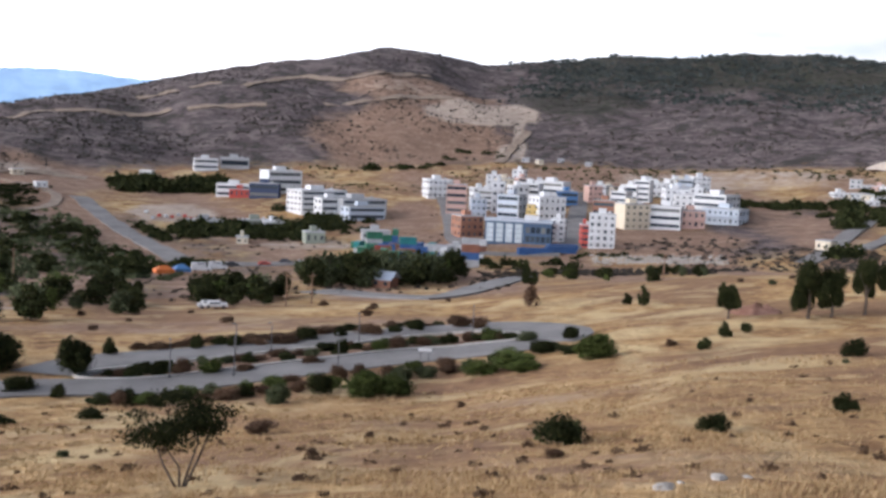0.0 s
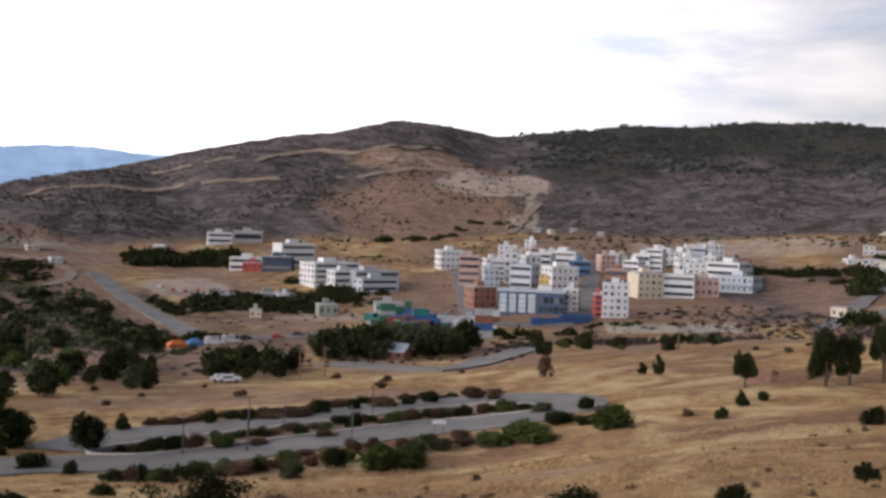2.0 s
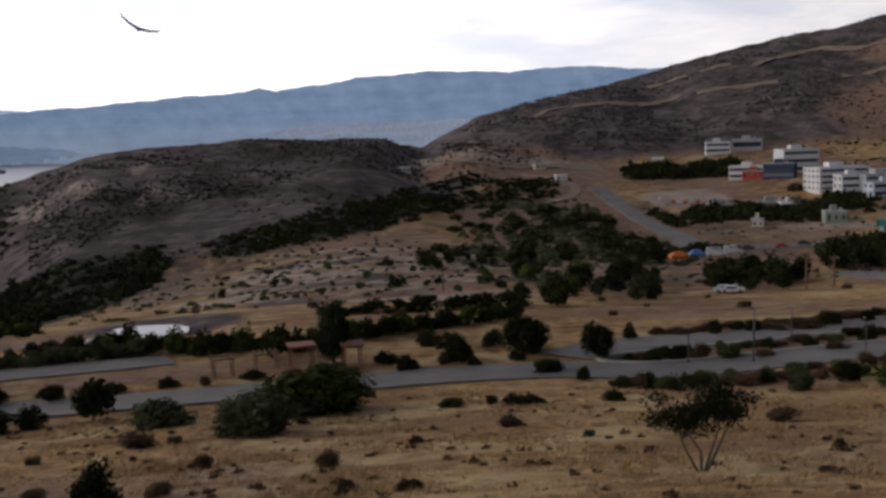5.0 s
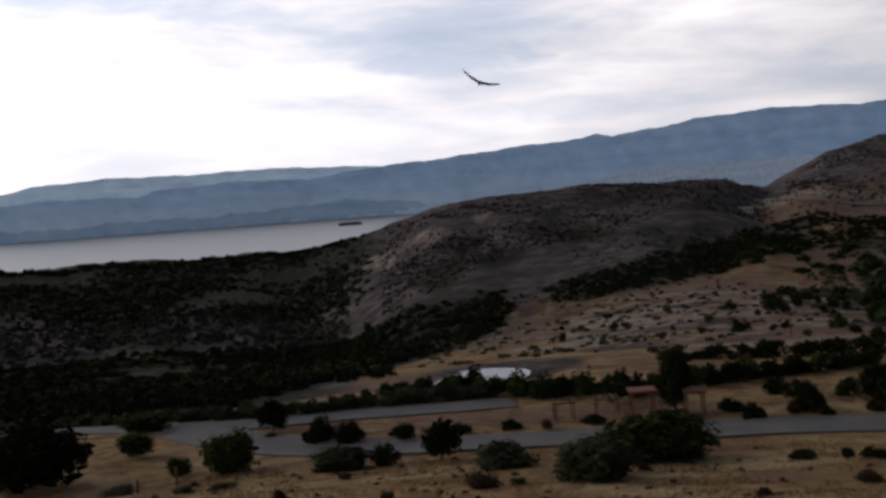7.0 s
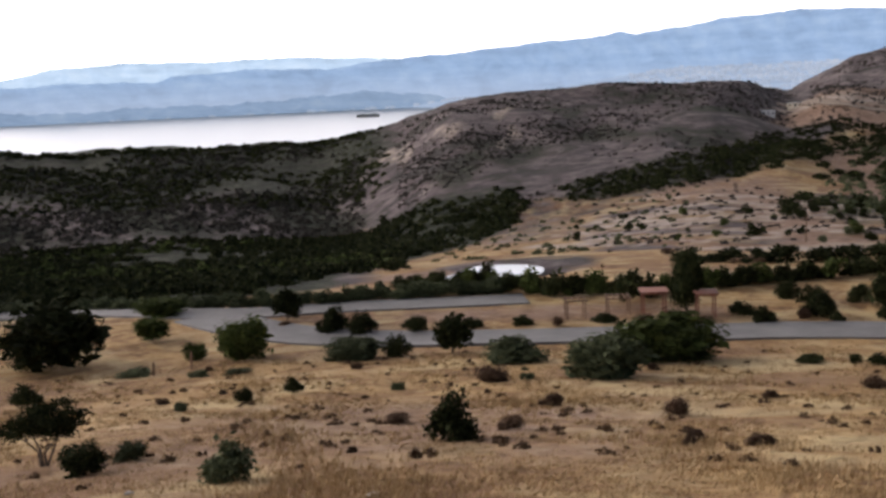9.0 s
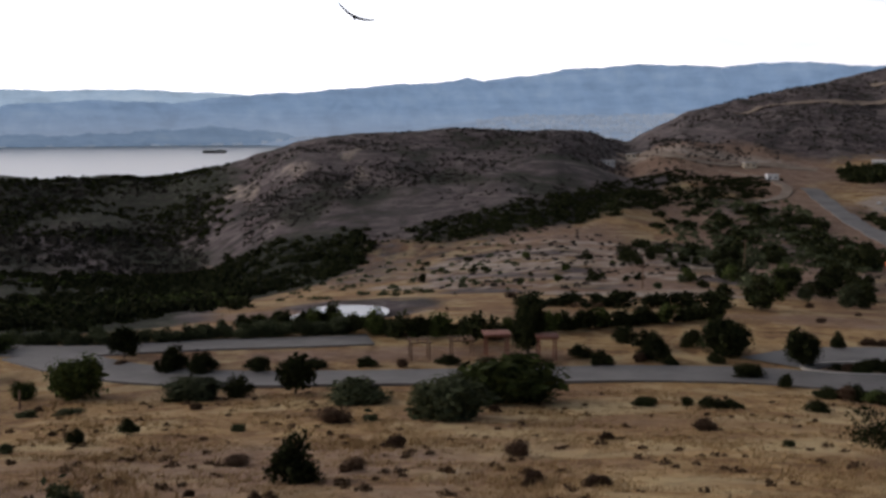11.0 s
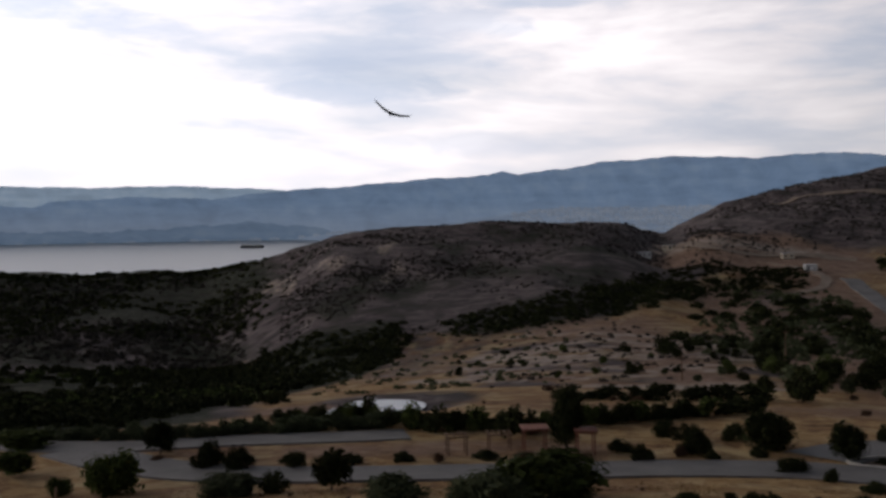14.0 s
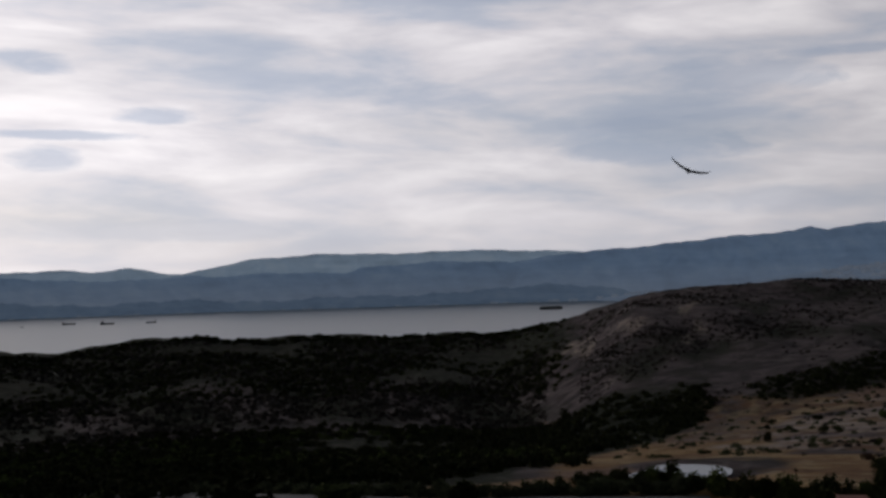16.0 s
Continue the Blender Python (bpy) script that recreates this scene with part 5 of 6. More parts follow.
# ---- lamp posts, poles and signs ----
def lamp_post(az, r, h, yaw):
    t = thing("street_lamp", facing(az, r, 0, yaw), "slim grey roadside lamp post", "street lamp", "lamp posts along the road")
    part("pole", tube(bmesh.new(), [(0, 0, -0.2), (0, 0, h * 0.5), (0, 0, h)], [0.085, 0.07, 0.05], 8), METAL, t)
    part("base", boxed(-0.16, 0.16, -0.16, 0.16, -0.2, 0.45, bevel=0.03), METAL, t)
    part("arm", tube(bmesh.new(), [(0, 0, h - 0.05), (0.35, 0, h + 0.12), (0.8, 0, h + 0.15)], [0.04, 0.035, 0.03], 6), METAL, t)
    part("lamp_head", boxed(0.6, 1.2, -0.12, 0.12, h + 0.1, h + 0.22, bevel=0.03), METAL, t)


for a, r, h, y in ((-5.5, 129.3, 4.6, 100), (-10.8, 130.5, 4.8, 80), (-10.7, 141.5, 4.6, 250), (-4.4, 147.6, 4.6, 260), (-8.9, 142.5, 4.4, 250), (-14.0, 131.2, 4.4, 90), (1.5, 151, 4.4, 90)):
    lamp_post(a, r, h, y)


def wooden_pole(az, r, h):
    t = thing("utility_pole", facing(az, r), "weathered wooden utility pole", "pole", "wooden poles by the trees")
    part("pole", tube(bmesh.new(), [(0, 0, -0.3), (0, 0, h * 0.5), (0.03, 0, h)], [0.17, 0.15, 0.12], 8), WOODM, t)
    part("crossarm", boxed(-0.8, 0.8, -0.06, 0.06, h - 0.75, h - 0.6, bevel=0.01), WOODM, t)
    for x in (-0.7, 0.0, 0.7):
        part("insulator", tube(bmesh.new(), [(x, 0, h - 0.6), (x, 0, h - 0.5), (x, 0, h - 0.42)], [0.05, 0.06, 0.03], 6), KERB, t)


for a, r, h in ((-8.1, 214.7, 6.8), (-6.8, 221.4, 6.2), (-20.9, 300, 8.0), (-25.6, 236, 5.5), (11.2, 222, 5)):
    wooden_pole(a, r, h)
sign = thing("road_sign", facing(-1.0, 136.6), "white roadside board on two thin posts", "sign")
part("board", boxed(-0.85, 0.85, -0.04, 0.04, 1.3, 1.75, bevel=0.02), PAINT["white"], sign)
for x in (-0.5, 0.5):
    part("post", tube(bmesh.new(), [(x, 0.06, -0.2), (x, 0.06, 1.7)], [0.04, 0.04], 6), METAL, sign)


# two old posts above the road
for a, r, h in ((-56.9, 113.0, 1.9), (-58.8, 111.0, 1.3)):
    post = thing("fence_post", facing(a, r, 0, 20), "dark weathered wooden post leaning in dry grass", "post", "old fence posts")
    part("post", tube(bmesh.new(), [(0, 0, -0.3), (0.03, 0, h * 0.5), (0.09, 0.02, h)], [0.13, 0.12, 0.09], 7), WOODM, post)
    part("wire_stub", tube(bmesh.new(), [(0.02, 0, h * 0.8), (0.3, 0, h * 0.72), (0.5, 0.05, h * 0.5)], [0.015, 0.012, 0.01], 5), METAL, post)


# ---- timber frames by the lower road ----
def timber_frame(az, r, w, h, mat, roofed, label):
    t = thing("pergola", facing(az, r, 0, 8), label, "pergola")
    for x in (-w / 2, w / 2):
        for y in (0.0, 2.2):
            part("post", boxed(x - 0.09, x + 0.09, y - 0.09, y + 0.09, -0.3, h, bevel=0.01), mat, t)
    for y in (0.0, 2.2):
        part("beam", boxed(-w / 2 - 0.3, w / 2 + 0.3, y - 0.07, y + 0.07, h + 0.003, h + 0.2, bevel=0.01), mat, t)
    n = int(w / 0.6)
    for k in range(n + 1):
        x = -w / 2 + w * k / n
        part("rafter", boxed(x - 0.04, x + 0.04, -0.35, 2.55, h + 0.205, h + 0.33), mat, t)
    if roofed:
        bm = bmesh.new()
        box(bm, -w / 2 - 0.4, w / 2 + 0.4, -0.5, 2.7, h + 0.335, h + 0.42)
        for v in bm.verts:
            if abs(v.co.y - 1.1) < 3:
                v.co.z += 0.35 * (1.6 - abs(v.co.y - 1.1)) / 1.6
        part("roof", bm, mat, t)


timber_frame(-36.9, 132.9, 2.2, 2.1, WOODM, False, "open timber frame standing in dry grass")
timber_frame(-34.7, 135.4, 2.6, 1.9, WOODM, False, "open timber frame standing in dry grass")
timber_frame(-32.9, 134.5, 2.6, 2.6, REDWOOD, True, "reddish timber shelter beside a tall tree")
timber_frame(-30.3, 133.0, 2.0, 2.6, REDWOOD, True, "reddish timber shelter beside a tall tree")


# ---- buildings ----
def plain_mesh(name, bm, mat):
    me = bpy.data.meshes.new(name)
    bm.to_mesh(me)
    bm.free()
    me.materials.append(mat)
    return me


PANE = plain_mesh("window", boxed(-0.5, 0.5, -0.04, 0.02, -0.5, 0.5), GLASS)
SILL = plain_mesh("sill", boxed(-0.58, 0.58, -0.12, 0.02, -0.07, 0.0), KERB)


def building(az, r, w, h, storeys, colour, yaw=None, depth=None, band=False, balconies=None, label="", plain=False):
    yaw = rnd.uniform(-28, 28) if yaw is None else yaw
    d = depth or max(7.0, w * rnd.uniform(0.7, 1.0))
    words = {"brick": "brick-red", "blue_grey": "pale blue-grey", "grey_green": "grey-green", "navy": "dark navy"}.get(colour, colour)
    label = label or f"{words} flat-roofed {'block' if storeys > 2 else 'building'} of {storeys} storeys in the valley".replace("of 1 storeys", "of one storey")
    t = thing("building", facing(az, r, 0, yaw), label, "building", "buildings of the valley")
    mat = PAINT[colour]
    part("wall", boxed(-w / 2, w / 2, 0, d, -4.0, h, bevel=0.06), mat, t)
    roof = part("roof", boxed(-w / 2 - 0.25, w / 2 + 0.25, -0.25, d + 0.25, h + 0.003, h + 0.35, bevel=0.04), PAINT["grey"] if colour != "white" else PAINT["white"], t)
    if not plain:
        part("stair_head", boxed(-w * 0.18, w * 0.12, d * 0.4, d * 0.75, h + 0.353, h + 2.4, bevel=0.05), mat, roof)
    if rnd.random() < 0.7 and not plain:
        part("water_tank", tube(bmesh.new(), [(w * 0.25, d * 0.3, h + 0.353), (w * 0.25, d * 0.3, h + 1.5)], [0.55, 0.55], 10), STEEL["white"], roof)
    sh = h / storeys
    n = max(2, int(w / 2.5))
    m = max(2, int(d / 3.4))
    plain_sides = rnd.random() < 0.6
    rail = rnd.random() < 0.55 if balconies is None else balconies
    for s in range(storeys):
        zc = sh * (s + 0.55)
        if band:
            part_me("window", PANE, t, "", Matrix.Translation((0, 0, zc)) @ Matrix.Diagonal((w * 0.92, 1, sh * 0.42, 1)))
        else:
            for k in range(n):
                x = -w / 2 + w * (k + 0.5) / n
                part_me("window", PANE, t, "", Matrix.Translation((x, 0, zc)) @ Matrix.Diagonal((w / n * rnd.choice((0.28, 0.34, 0.46)), 1, sh * rnd.choice((0.32, 0.36, 0.52)), 1)))
        for side in (-1, 1):
            for k in range(m if plain_sides else 0):
                y = d * (k + 0.5) / m
                part_me("window", PANE, t, "", Matrix.Translation((side * w / 2, y, zc)) @ Matrix.Rotation(side * math.pi / 2, 4, "Z") @ Matrix.Diagonal((d / m * 0.4, 1, sh * 0.45, 1)))
        if rail and s and not band:
            bm = bmesh.new()
            x0, x1 = -w / 2 + 0.2, w / 2 - (0.2 if s % 2 else w * 0.35)
            box(bm, x0, x1, -1.25, -0.06, sh * s - 0.1, sh * s + 0.08)
            box(bm, x0, x1, -1.3, -1.2, sh * s + 0.083, sh * s + 0.95)
            part("balcony", bm, mat, t)
    return t


for k, row in enumerate(TOWN):
    building(*row, band=k % 5 in (1, 3))
for k in range(22):
    a = rnd.choice((rnd.uniform(0.2, 6.2), rnd.uniform(7.6, 14.2)))
    r = rnd.uniform(560, 690)
    s = rnd.choice((2, 3, 3, 4))
    building(a, r, rnd.uniform(7, 12), s * 3.0, s, rnd.choice(("white", "white", "white", "blue_grey", "cream", "pink")), band=k % 3 == 0)
for k, (a, r, w, h, s, c) in enumerate(WORKS):
    if c == "blueroof":
        continue
    if k == 1:
        h, w, c = 11.0, 26.0, "white"
    if k == 2:
        h = 9.0
    building(a, r, w, h, s, c, yaw=(26, 30, 30, -10, -8, -8, 5, 0, 10, 0, 0, 5)[k], depth=max(8, w * 0.6), band=w > 15, balconies=False)
# stepped office terraces
building(-3.9, 540, 20, 6.5, 2, "blue_grey", 30, 9, True, False, "pale blue stepped office terrace with long window bands")
building(-5.6, 552, 14, 10, 3, "white", 30, 8, True, False, "white stepped office terrace with long window bands")

building(-12.0, 520, 15, 3.2, 1, "grey", 10, 8, True, False, "low grey shed with a pale flat roof among trees")
building(-9.5, 515, 14, 3.0, 1, "grey_green", 12, 7, True, False, "low grey-green shed among dark trees")
building(-8.6, 508, 9, 2.8, 1, "white", 12, 6, True, False, "low white shed among dark trees")
# houses on the saddle and behind the town
for a, r, w, h, c in ((-19.6, 627, 6, 3.2, "white"), (-27.3, 690, 8, 3.0, "white"), (-26.2, 735, 7, 2.8, "cream"), (-20.6, 700, 7, 3.0, "cream"), (-14.9, 742, 8, 3.0, "white"),
                      (4.2, 822, 5, 2.6, "grey"), (5.0, 815, 4, 2.6, "cream"), (6.0, 826, 5, 2.6, "grey"), (7.4, 808, 5, 2.8, "grey"), (18.8, 440, 6, 3.8, "cream")):
    building(a, r, w, h, 1, c, depth=6, balconies=False, label=f"small {c} house of one storey standing alone", plain=True)
# the village in the side valley
for k in range(24):
    a = 19.8 + (k % 12) * 0.46 + rnd.uniform(-0.2, 0.2)
    storeys = rnd.choice((1, 1, 2))
    building(a, 628 + (k // 12) * 46 + rnd.uniform(-18, 18), rnd.uniform(5, 8.5), storeys * 2.7, storeys, rnd.choice(("grey", "grey", "cream", "white", "grey", "pink")), balconies=False, plain=k % 3 > 0)
# the blue hall with tall pale bays
hall = thing("office_hall", facing(3.8, 455, 0, -6), "dark blue office hall with tall pale glazed bays", "building")
part("wall", boxed(-13.6, 13.6, 0, 14, -3, 9.0, bevel=0.08), PAINT["hall_blue"], hall)
hroof = part("roof", boxed(-14.0, 14.0, -0.8, 14.4, 9.003, 9.7, bevel=0.05), PAINT["blue_grey"], hall)
part("stair_head", boxed(2, 8, 5, 10, 9.703, 11.6, bevel=0.05), PAINT["white"], hroof)
for k in range(4):
    x = -12.9 + k * 3.9
    bay = part("bay", boxed(x, x + 2.9, -0.25, -0.003, 0.6, 8.2, bevel=0.03), PAINT["pale_glazing"], hall, "pale glazed bay")
    for s in range(3):
        part("mullion", boxed(x + 0.1, x + 2.8, -0.32, -0.253, 2.2 + s * 2.0, 2.35 + s * 2.0), PAINT["hall_blue"], bay)
for k in range(5):
    for s in range(2):
        part_me("window", PANE, hall, "", Matrix.Translation((4.0 + k * 2.1, 0, 2.3 + s * 3.7)) @ Matrix.Diagonal((1.7, 1, 2.4, 1)))

# blue-roofed house by the lower trees
house = thing("house", facing(-3.26, 271, 0, -25), "low house with a pale blue pitched roof among trees", "house")
part("wall", boxed(-2.6, 2.6, 0, 5, -1.0, 2.2, bevel=0.04), PAINT["brick"], house)
bm = bmesh.new()
for x in (-3.1, 3.1):
    for y, z in ((-0.7, 2.1), (2.5, 3.9), (5.7, 2.1), (5.7, 1.95), (2.5, 3.72), (-0.7, 1.95)):
        bm.verts.new((x, y, z))
bm.verts.ensure_lookup_table()
for k in range(6):
    bm.faces.new((bm.verts[k], bm.verts[(k + 1) % 6], bm.verts[6 + (k + 1) % 6], bm.verts[6 + k]))
bm.faces.new((bm.verts[0], bm.verts[5], bm.verts[4], bm.verts[1]))
bm.faces.new((bm.verts[1], bm.verts[4], bm.verts[3], bm.verts[2]))
bm.faces.new((bm.verts[6], bm.verts[7], bm.verts[10], bm.verts[11]))
bm.faces.new((bm.verts[7], bm.verts[8], bm.verts[9], bm.verts[10]))
part("roof", bm, PAINT["blue_grey"], house)
for x in (-1.3, 1.3):
    part_me("window", PANE, house, "", Matrix.Translation((x, 0, 1.1)) @ Matrix.Diagonal((0.9, 1, 0.9, 1)))


# ---- heaps of earth ----
def heap(name, az, r, wide, deep, high, mat, label, seed, rough):
    """A tipped heap with a ridge, gullied flanks and a spread foot."""
    n, rings = 48, 14
    v, f = [], []
    for j in range(rings + 1):
        u = j / rings
        for k in range(n):
            a = 2 * math.pi * k / n
            q = 1 + 0.16 * math.sin(2 * a + seed) + 0.10 * math.sin(5 * a + 2 * seed) * u
            x, y = wide * u * q * math.cos(a) + wide * 0.22 * (1 - u) * math.cos(a), deep * u * q * math.sin(a)
            z = high * (1 - u) ** 0.85 * (1 + 0.12 * math.sin(3 * a + seed)) + rough * noise.noise(Vector((x, y, seed)) * (6.0 / wide)) * (1 - u * 0.6) - 0.25 * high * u ** 6
            v.append((x, y, z))
            if j:
                a0, b0 = (j - 1) * n, j * n
                f.append((a0 + k, b0 + k, b0 + (k + 1) % n, a0 + (k + 1) % n))
    f.append(tuple(range(n)))
    return tagged(new(name, mesh_of(name, v, f, mat, True)), label, "heap")


quarry = heap("sand_heap", 24.4, 800, 44, 40, 11, SAND, "broad pale heap of quarry sand behind the village", 1.3, 3.0)
quarry.matrix_basis = facing(24.4, 800, -1.0)
spoil = heap("earth_heap", 15.9, 157, 3.6, 2.4, 1.3, REDEARTH, "low heap of reddish earth beside tall trees", 2.1, 0.3)
spoil.matrix_basis = facing(15.9, 157, 0.0)


# ---- freight containers ----
def container_mesh(name, mat):
    """A steel box 12.2 m long with folded sides and corner posts."""
    bm = bmesh.new()
    n = 30
    for y0, sgn in ((-1.18, -1), (1.18, 1)):
        prev = None
        for k in range(n + 1):
            x = -5.95 + 11.9 * k / n
            y = y0 + sgn * (0.04 if (k // 1) % 2 else -0.04)
            pair = (bm.verts.new((x, y, 0.15)), bm.verts.new((x, y, 2.48)))
            if prev:
                bm.faces.new((prev[0], pair[0], pair[1], prev[1]))
            prev = pair
    box(bm, -6.0, 6.0, -1.14, 1.14, 0.12, 2.52)
    for x in (-6.1, 5.92):
        for y in (-1.22, 1.04):
            box(bm, x, x + 0.18, y, y + 0.18, 0.0, 2.59)
    for y in (-1.22, 1.08):
        for z in (0.0, 2.45):
            box(bm, -5.92, 5.92, y, y + 0.14, z, z + 0.14)
    return plain_mesh(name, bm, mat)


BOXES = {k: container_mesh("container_shell", m) for k, m in STEEL.items()}
YARD = ["green", "green", "teal", "red", "green", "rust", "blue", "teal", "white"]
for row in range(8):
    for col in range(11):
        a, r = -4.3 + col * 0.62 + rnd.uniform(-0.12, 0.12), 376 + row * 8.5 + rnd.uniform(-2, 2)
        if (row < 3 and col in (0, 1)) or rnd.random() < 0.30:
            continue
        yaw = rnd.choice((0, 3, -3, 70, 85, 6)) + 4
        for s in range(rnd.choice((1, 1, 2, 2, 3))):
            colour = rnd.choice(YARD if col < 7 else ["white", "white", "white", "blue", "rust"])
            c = thing("freight_container", facing(a, r, 0.1 + s * 2.6, yaw), f"{colour if colour != 'rust' else 'rust-brown'} ribbed steel freight container in a yard", "container", "containers in the yard")
            part_me("shell", BOXES[colour], c, "", Matrix.Scale(0.5, 4, (1, 0, 0)))
for a, r in ((6.0, 428), (6.1, 436), (4.6, 424)):
    c = thing("freight_container", facing(a, r, 0.1, 20), "blue ribbed steel freight container in a yard", "container", "containers in the yard")
    part_me("shell", BOXES["blue"], c)


# ---- canopies and vehicles ----
def canopy(az, r, w, h, colour, label):
    t = thing("canopy_tent", facing(az, r, 0, 15), label, "tent")
    for x in (-w / 2, w / 2):
        for y in (0, w * 0.8):
            part("pole", tube(bmesh.new(), [(x, y, -0.2), (x, y, h * 0.6)], [0.05, 0.05], 6), METAL, t)
    bm = bmesh.new()
    o, e = w / 2 + 0.2, w * 0.8 + 0.2
    ring = [bm.verts.new(p) for p in ((-o, -0.2, h * 0.6), (o, -0.2, h * 0.6), (o, e, h * 0.6), (-o, e, h * 0.6))]
    skirt = [bm.verts.new((v.co.x, v.co.y, h * 0.28)) for v in ring]
    top = [bm.verts.new((-w * 0.15, w * 0.4, h)), bm.verts.new((w * 0.15, w * 0.4, h))]
    bm.faces.new((ring[0], ring[1], top[1], top[0]))
    bm.faces.new((ring[2], ring[3], top[0], top[1]))
    bm.faces.new((ring[1], ring[2], top[1]))
    bm.faces.new((ring[3], ring[0], top[0]))
    for k in range(4):
        bm.faces.new((ring[k], skirt[k], skirt[(k + 1) % 4], ring[(k + 1) % 4]))
    part("cover", bm, PAINT[colour], t)


canopy(-14.05, 338, 5.2, 3.0, "orange", "bright orange fabric canopy by the road")
canopy(-13.2, 345, 4.4, 3.2, "blue", "deep blue fabric canopy by the road")
TYRE = plain_mesh("tyre", tube(bmesh.new(), [(0, -0.1, 0), (0, 0.1, 0)], [0.32, 0.32], 14), PAINT["dark"])


def vehicle(az, r, yaw, length, height, colour, label, category="car"):
    t = thing(category, facing(az, r, 0.22, yaw), label, category)
    w = 0.88
    boxy = height > 1.9
    bm = boxed(-length / 2, length / 2, -w, w, 0.3, 0.95 if not boxy else 1.1, bevel=0.12)
    body = part("body", bm, PAINT[colour], t)
    bm = boxed(-length * (0.48 if boxy else 0.32), length * 0.22, -w * 0.92, w * 0.92, 0.9, height, bevel=0.18)
    cabin = part("cabin", bm, PAINT[colour], t)
    for y in (-w * 0.92, w * 0.92):
        part_me("window", PANE, cabin, "", Matrix.Translation((-length * 0.04, y, height - 0.36)) @ Matrix.Diagonal((length * 0.4, 0.6, 0.34, 1)))
    for x in (-length * 0.31, length * 0.31):
        for y in (-w + 0.08, w - 0.08):
            part_me("wheel", TYRE, t, "", Matrix.Translation((x, y, 0.32)))
    return t


vehicle(-11.65, 215.8, 5, 4.6, 1.4, "white", "white car parked in dry grass")
vehicle(-12.3, 360, 8, 6.5, 2.7, "white", "white lorry parked beside the road", "lorry")
vehicle(-11.5, 364, 5, 6.0, 2.5, "white", "white lorry parked beside the road", "lorry")
vehicle(-12.0, 216.5, 12, 4.2, 1.5, "grey", "grey car parked in dry grass")
for k in range(11):
    vehicle(-14.9 + k * 0.31, 553 + rnd.uniform(-9, 9), 90 + rnd.uniform(-8, 8), 4.3, 1.5, rnd.choice(("white", "grey", "dark", "red")), "small car standing in the car park")
for k in range(5):
    vehicle(-10.6 + k * 1.15 + rnd.uniform(-0.3, 0.3), 384 + rnd.uniform(-4, 6), rnd.uniform(-10, 10), 4.3, 1.5, rnd.choice(("white", "grey", "dark", "red")), "small car parked along the valley road")

# ---- ships and far town ----
def ship(az, length, label, yaw=0.0, r=3265):
    t = thing("ship", pose(r * math.sin(radians(az)), r * math.cos(radians(az)), -81.0, 0, 0, -az + yaw), label, "ship", "ships in the bay")
    bm = boxed(-length / 2, length / 2, -length * 0.07, length * 0.07, -1.5, length * 0.10)
    for v in bm.verts:
        if v.co.x > 0:
            v.co.y *= 0.25
            v.co.x += length * 0.06 if v.co.z > 0 else 0
    part("hull", bm, PAINT["dark"], t)
    part("deckhouse", boxed(-length * 0.45, -length * 0.26, -length * 0.055, length * 0.055, length * 0.103, length * 0.24, bevel=0.3), PAINT["grey"], t)
    part("funnel", tube(bmesh.new(), [(-length * 0.38, 0, length * 0.24), (-length * 0.38, 0, length * 0.31)], [length * 0.02, length * 0.018], 8), PAINT["dark"], t)
    part("mast", tube(bmesh.new(), [(length * 0.3, 0, length * 0.09), (length * 0.3, 0, length * 0.22)], [length * 0.008, length * 0.005], 5), PAINT["dark"], t)


ship(-69.4, 36, "dark cargo ship at anchor in the bay", 10)
ship(-67.3, 27, "dark cargo ship at anchor in the bay", 170)
ship(-73.3, 14, "small dark boat at anchor in the bay", 60)
ship(-71.2, 36, "dark cargo ship at anchor in the bay", 5, 3390)
# a long low barge, loaded level from end to end
barge = thing("barge", pose(3320 * math.sin(radians(-47.2)), 3320 * math.cos(radians(-47.2)), -81.0, 0, 0, 47.2), "long dark barge loaded level lying off the shore", "ship", "ships in the bay")
hull = boxed(-35, 35, -7, 7, -2, 5.0)
for v in hull.verts:
    if v.co.z < 0:
        v.co.x *= 0.9
part("hull", hull, PAINT["dark"], barge)
for k in range(7):
    part("hold", boxed(-31 + k * 9, -23.2 + k * 9, -6, 6, 5.003, 8.5 + (k * 7 % 3) * 0.9, bevel=0.4), PAINT["grey_green"], barge)


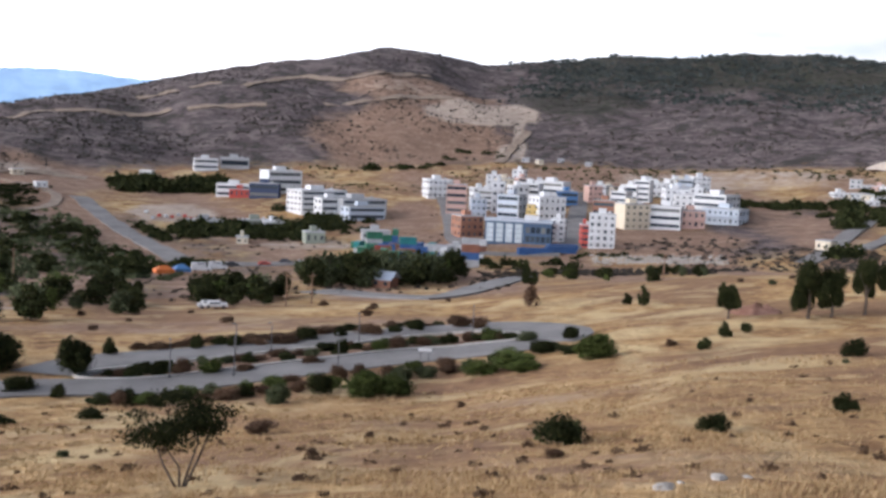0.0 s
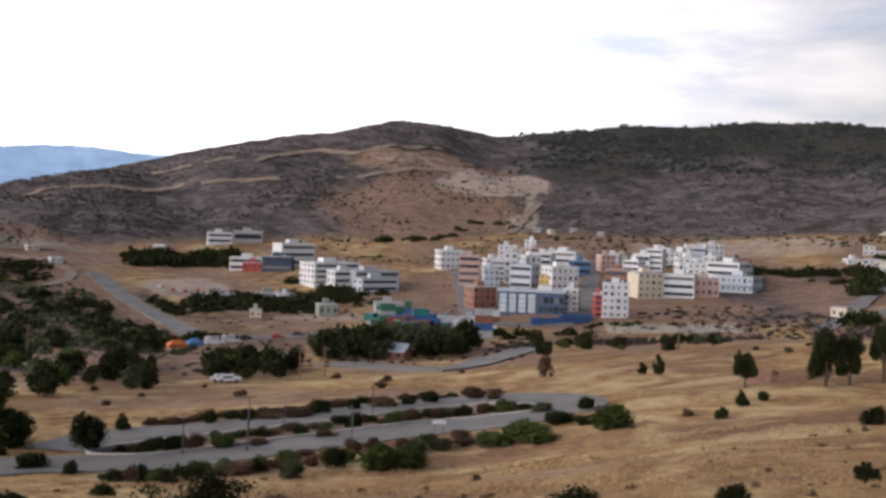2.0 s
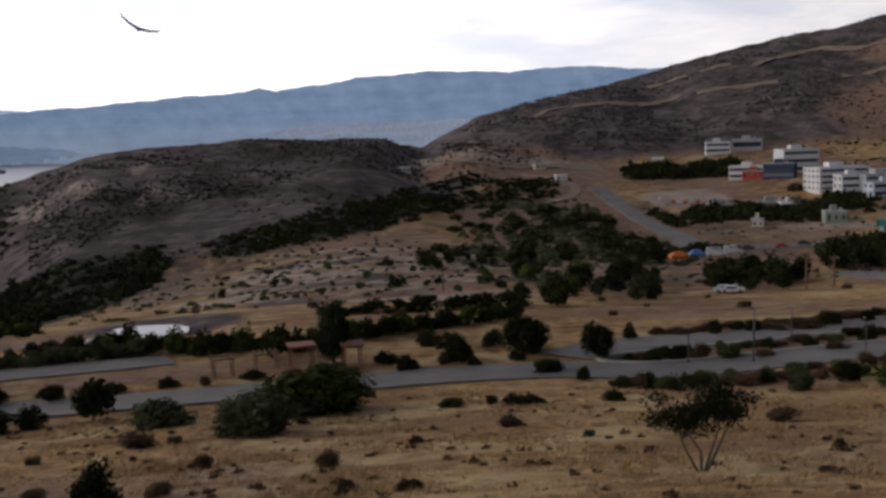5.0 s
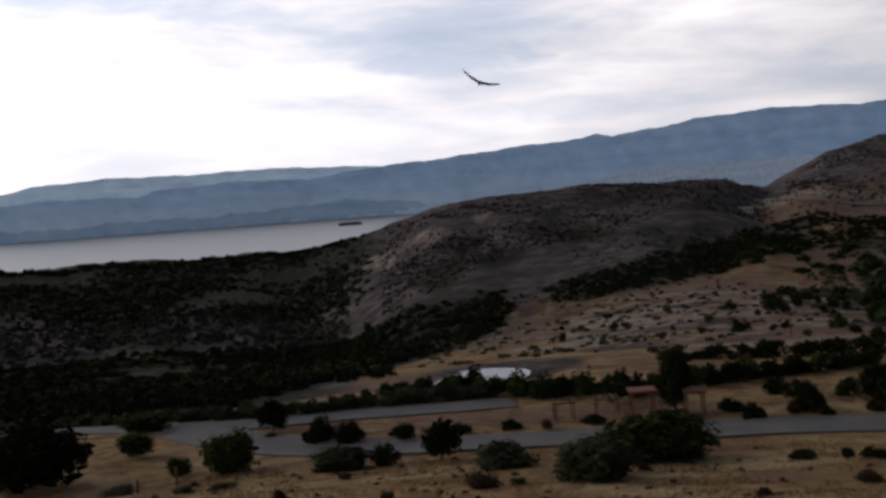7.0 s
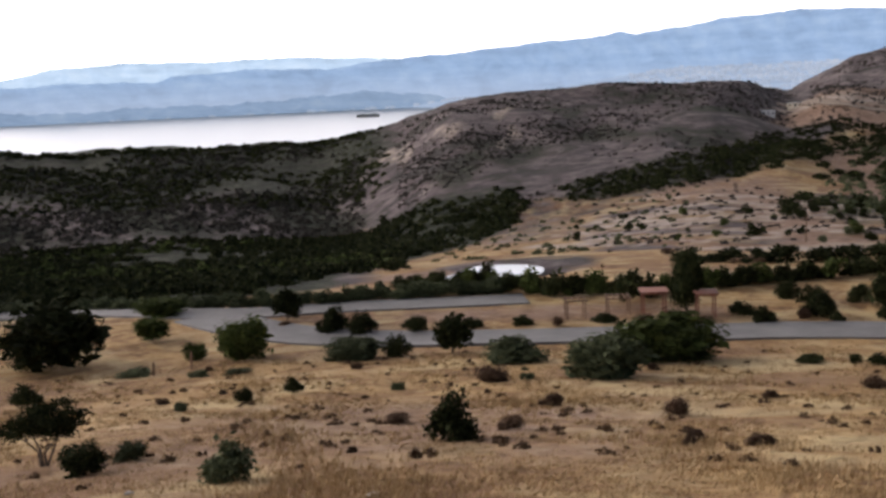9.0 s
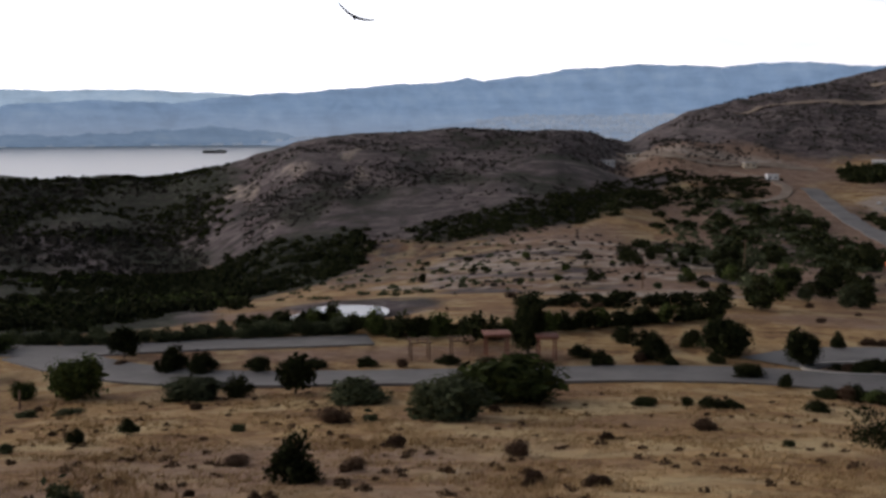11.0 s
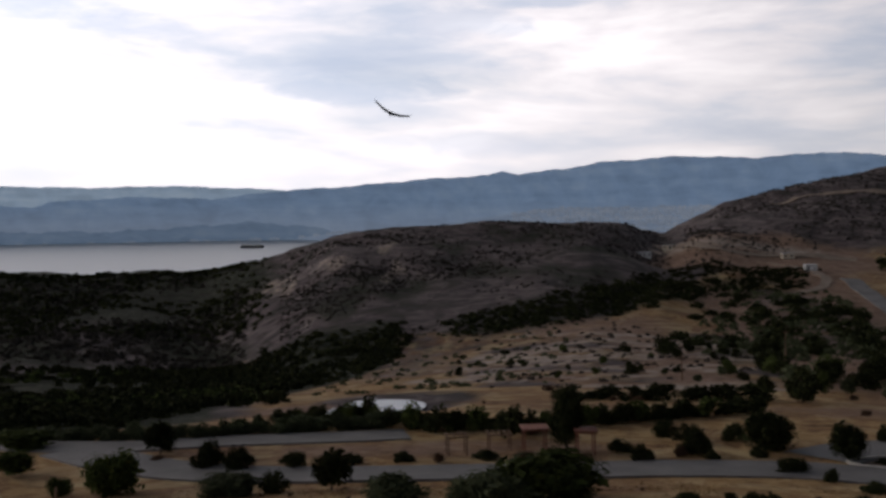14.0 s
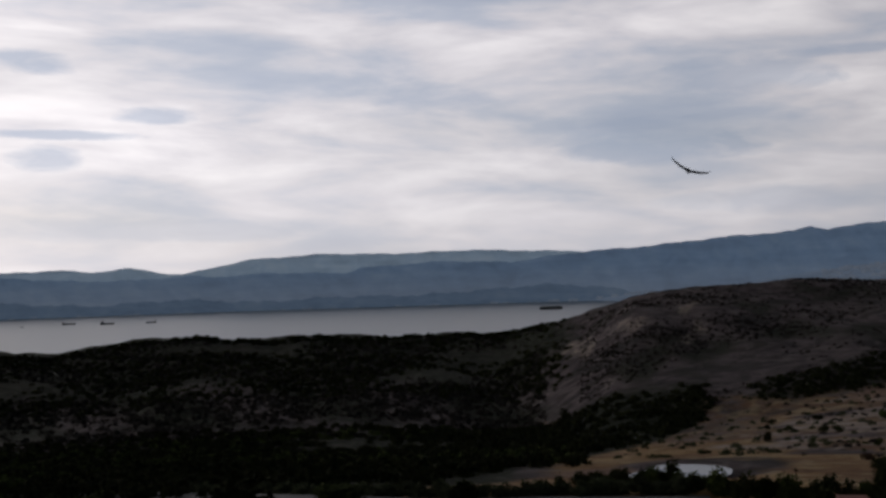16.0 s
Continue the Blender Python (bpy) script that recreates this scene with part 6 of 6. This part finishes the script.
def far_blocks(name, n, a0, a1, r0, r1, s0, s1, seed, label, mat):
    rng = random.Random(seed)
    v, f = [], []
    for k in range(n):
        a, r = rng.uniform(a0, a1), rng.uniform(r0, r1)
        p = spot(a, r)
        w, d, h = rng.uniform(s0, s1), rng.uniform(s0, s1), rng.uniform(4, 12)
        i = len(v)
        v += [(p.x + sx * w / 2, p.y + sy * d / 2, p.z + sz) for sz in (-4, h) for sx, sy in ((-1, -1), (1, -1), (1, 1), (-1, 1))]
        f += [(i + 4, i + 5, i + 6, i + 7)] + [(i + q, i + (q + 1) % 4, i + 4 + (q + 1) % 4, i + 4 + q) for q in range(4)]
    return tagged(new(name, mesh_of(name, v, f, mat)), label, "town", kind="stuff")


# walls tinted blue-grey for haze and made to glow; none is lit
HAZY = make_far("haze_tinted_town_walls", (0.215, 0.255, 0.325), 0.76)
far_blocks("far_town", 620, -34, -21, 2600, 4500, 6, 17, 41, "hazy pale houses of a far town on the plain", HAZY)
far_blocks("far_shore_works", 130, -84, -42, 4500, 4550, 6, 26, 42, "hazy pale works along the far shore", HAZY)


# ---- model glider over the slope ----
def glider():
    d = 56.0
    a, e = radians(-40.1), radians(5.3)
    t = thing("model_glider", pose(d * math.sin(a), d * math.cos(a), 1.6 + d * math.tan(e), 34, 24, 40.1 + 8), "dark flying-wing model glider in the air", "glider")
    for sgn in (-1, 1):
        bm = bmesh.new()
        rings = []
        for x, c, z, sweep in ((0, 0.34, 0, 0), (0.5, 0.27, 0.05, 0.12), (0.93, 0.18, 0.15, 0.28), (1.0, 0.08, 0.24, 0.34)):
            rings.append([bm.verts.new((sgn * x, sweep + c * u, z + h * c)) for u, h in ((-0.5, 0), (-0.2, 0.09), (0.5, 0), (-0.2, -0.05))])
        for p, q in zip(rings, rings[1:]):
            for k in range(4):
                bm.faces.new((p[k], p[(k + 1) % 4], q[(k + 1) % 4], q[k]))
        bm.faces.new(rings[-1])
        part("wing", bm, PAINT["dark"], t)
    part("pod", tube(bmesh.new(), [(0, -0.32, 0), (0, -0.15, 0.0), (0, 0.12, 0.0), (0, 0.3, 0)], [0.02, 0.06, 0.055, 0.02], 8), PAINT["dark"], t)


glider()
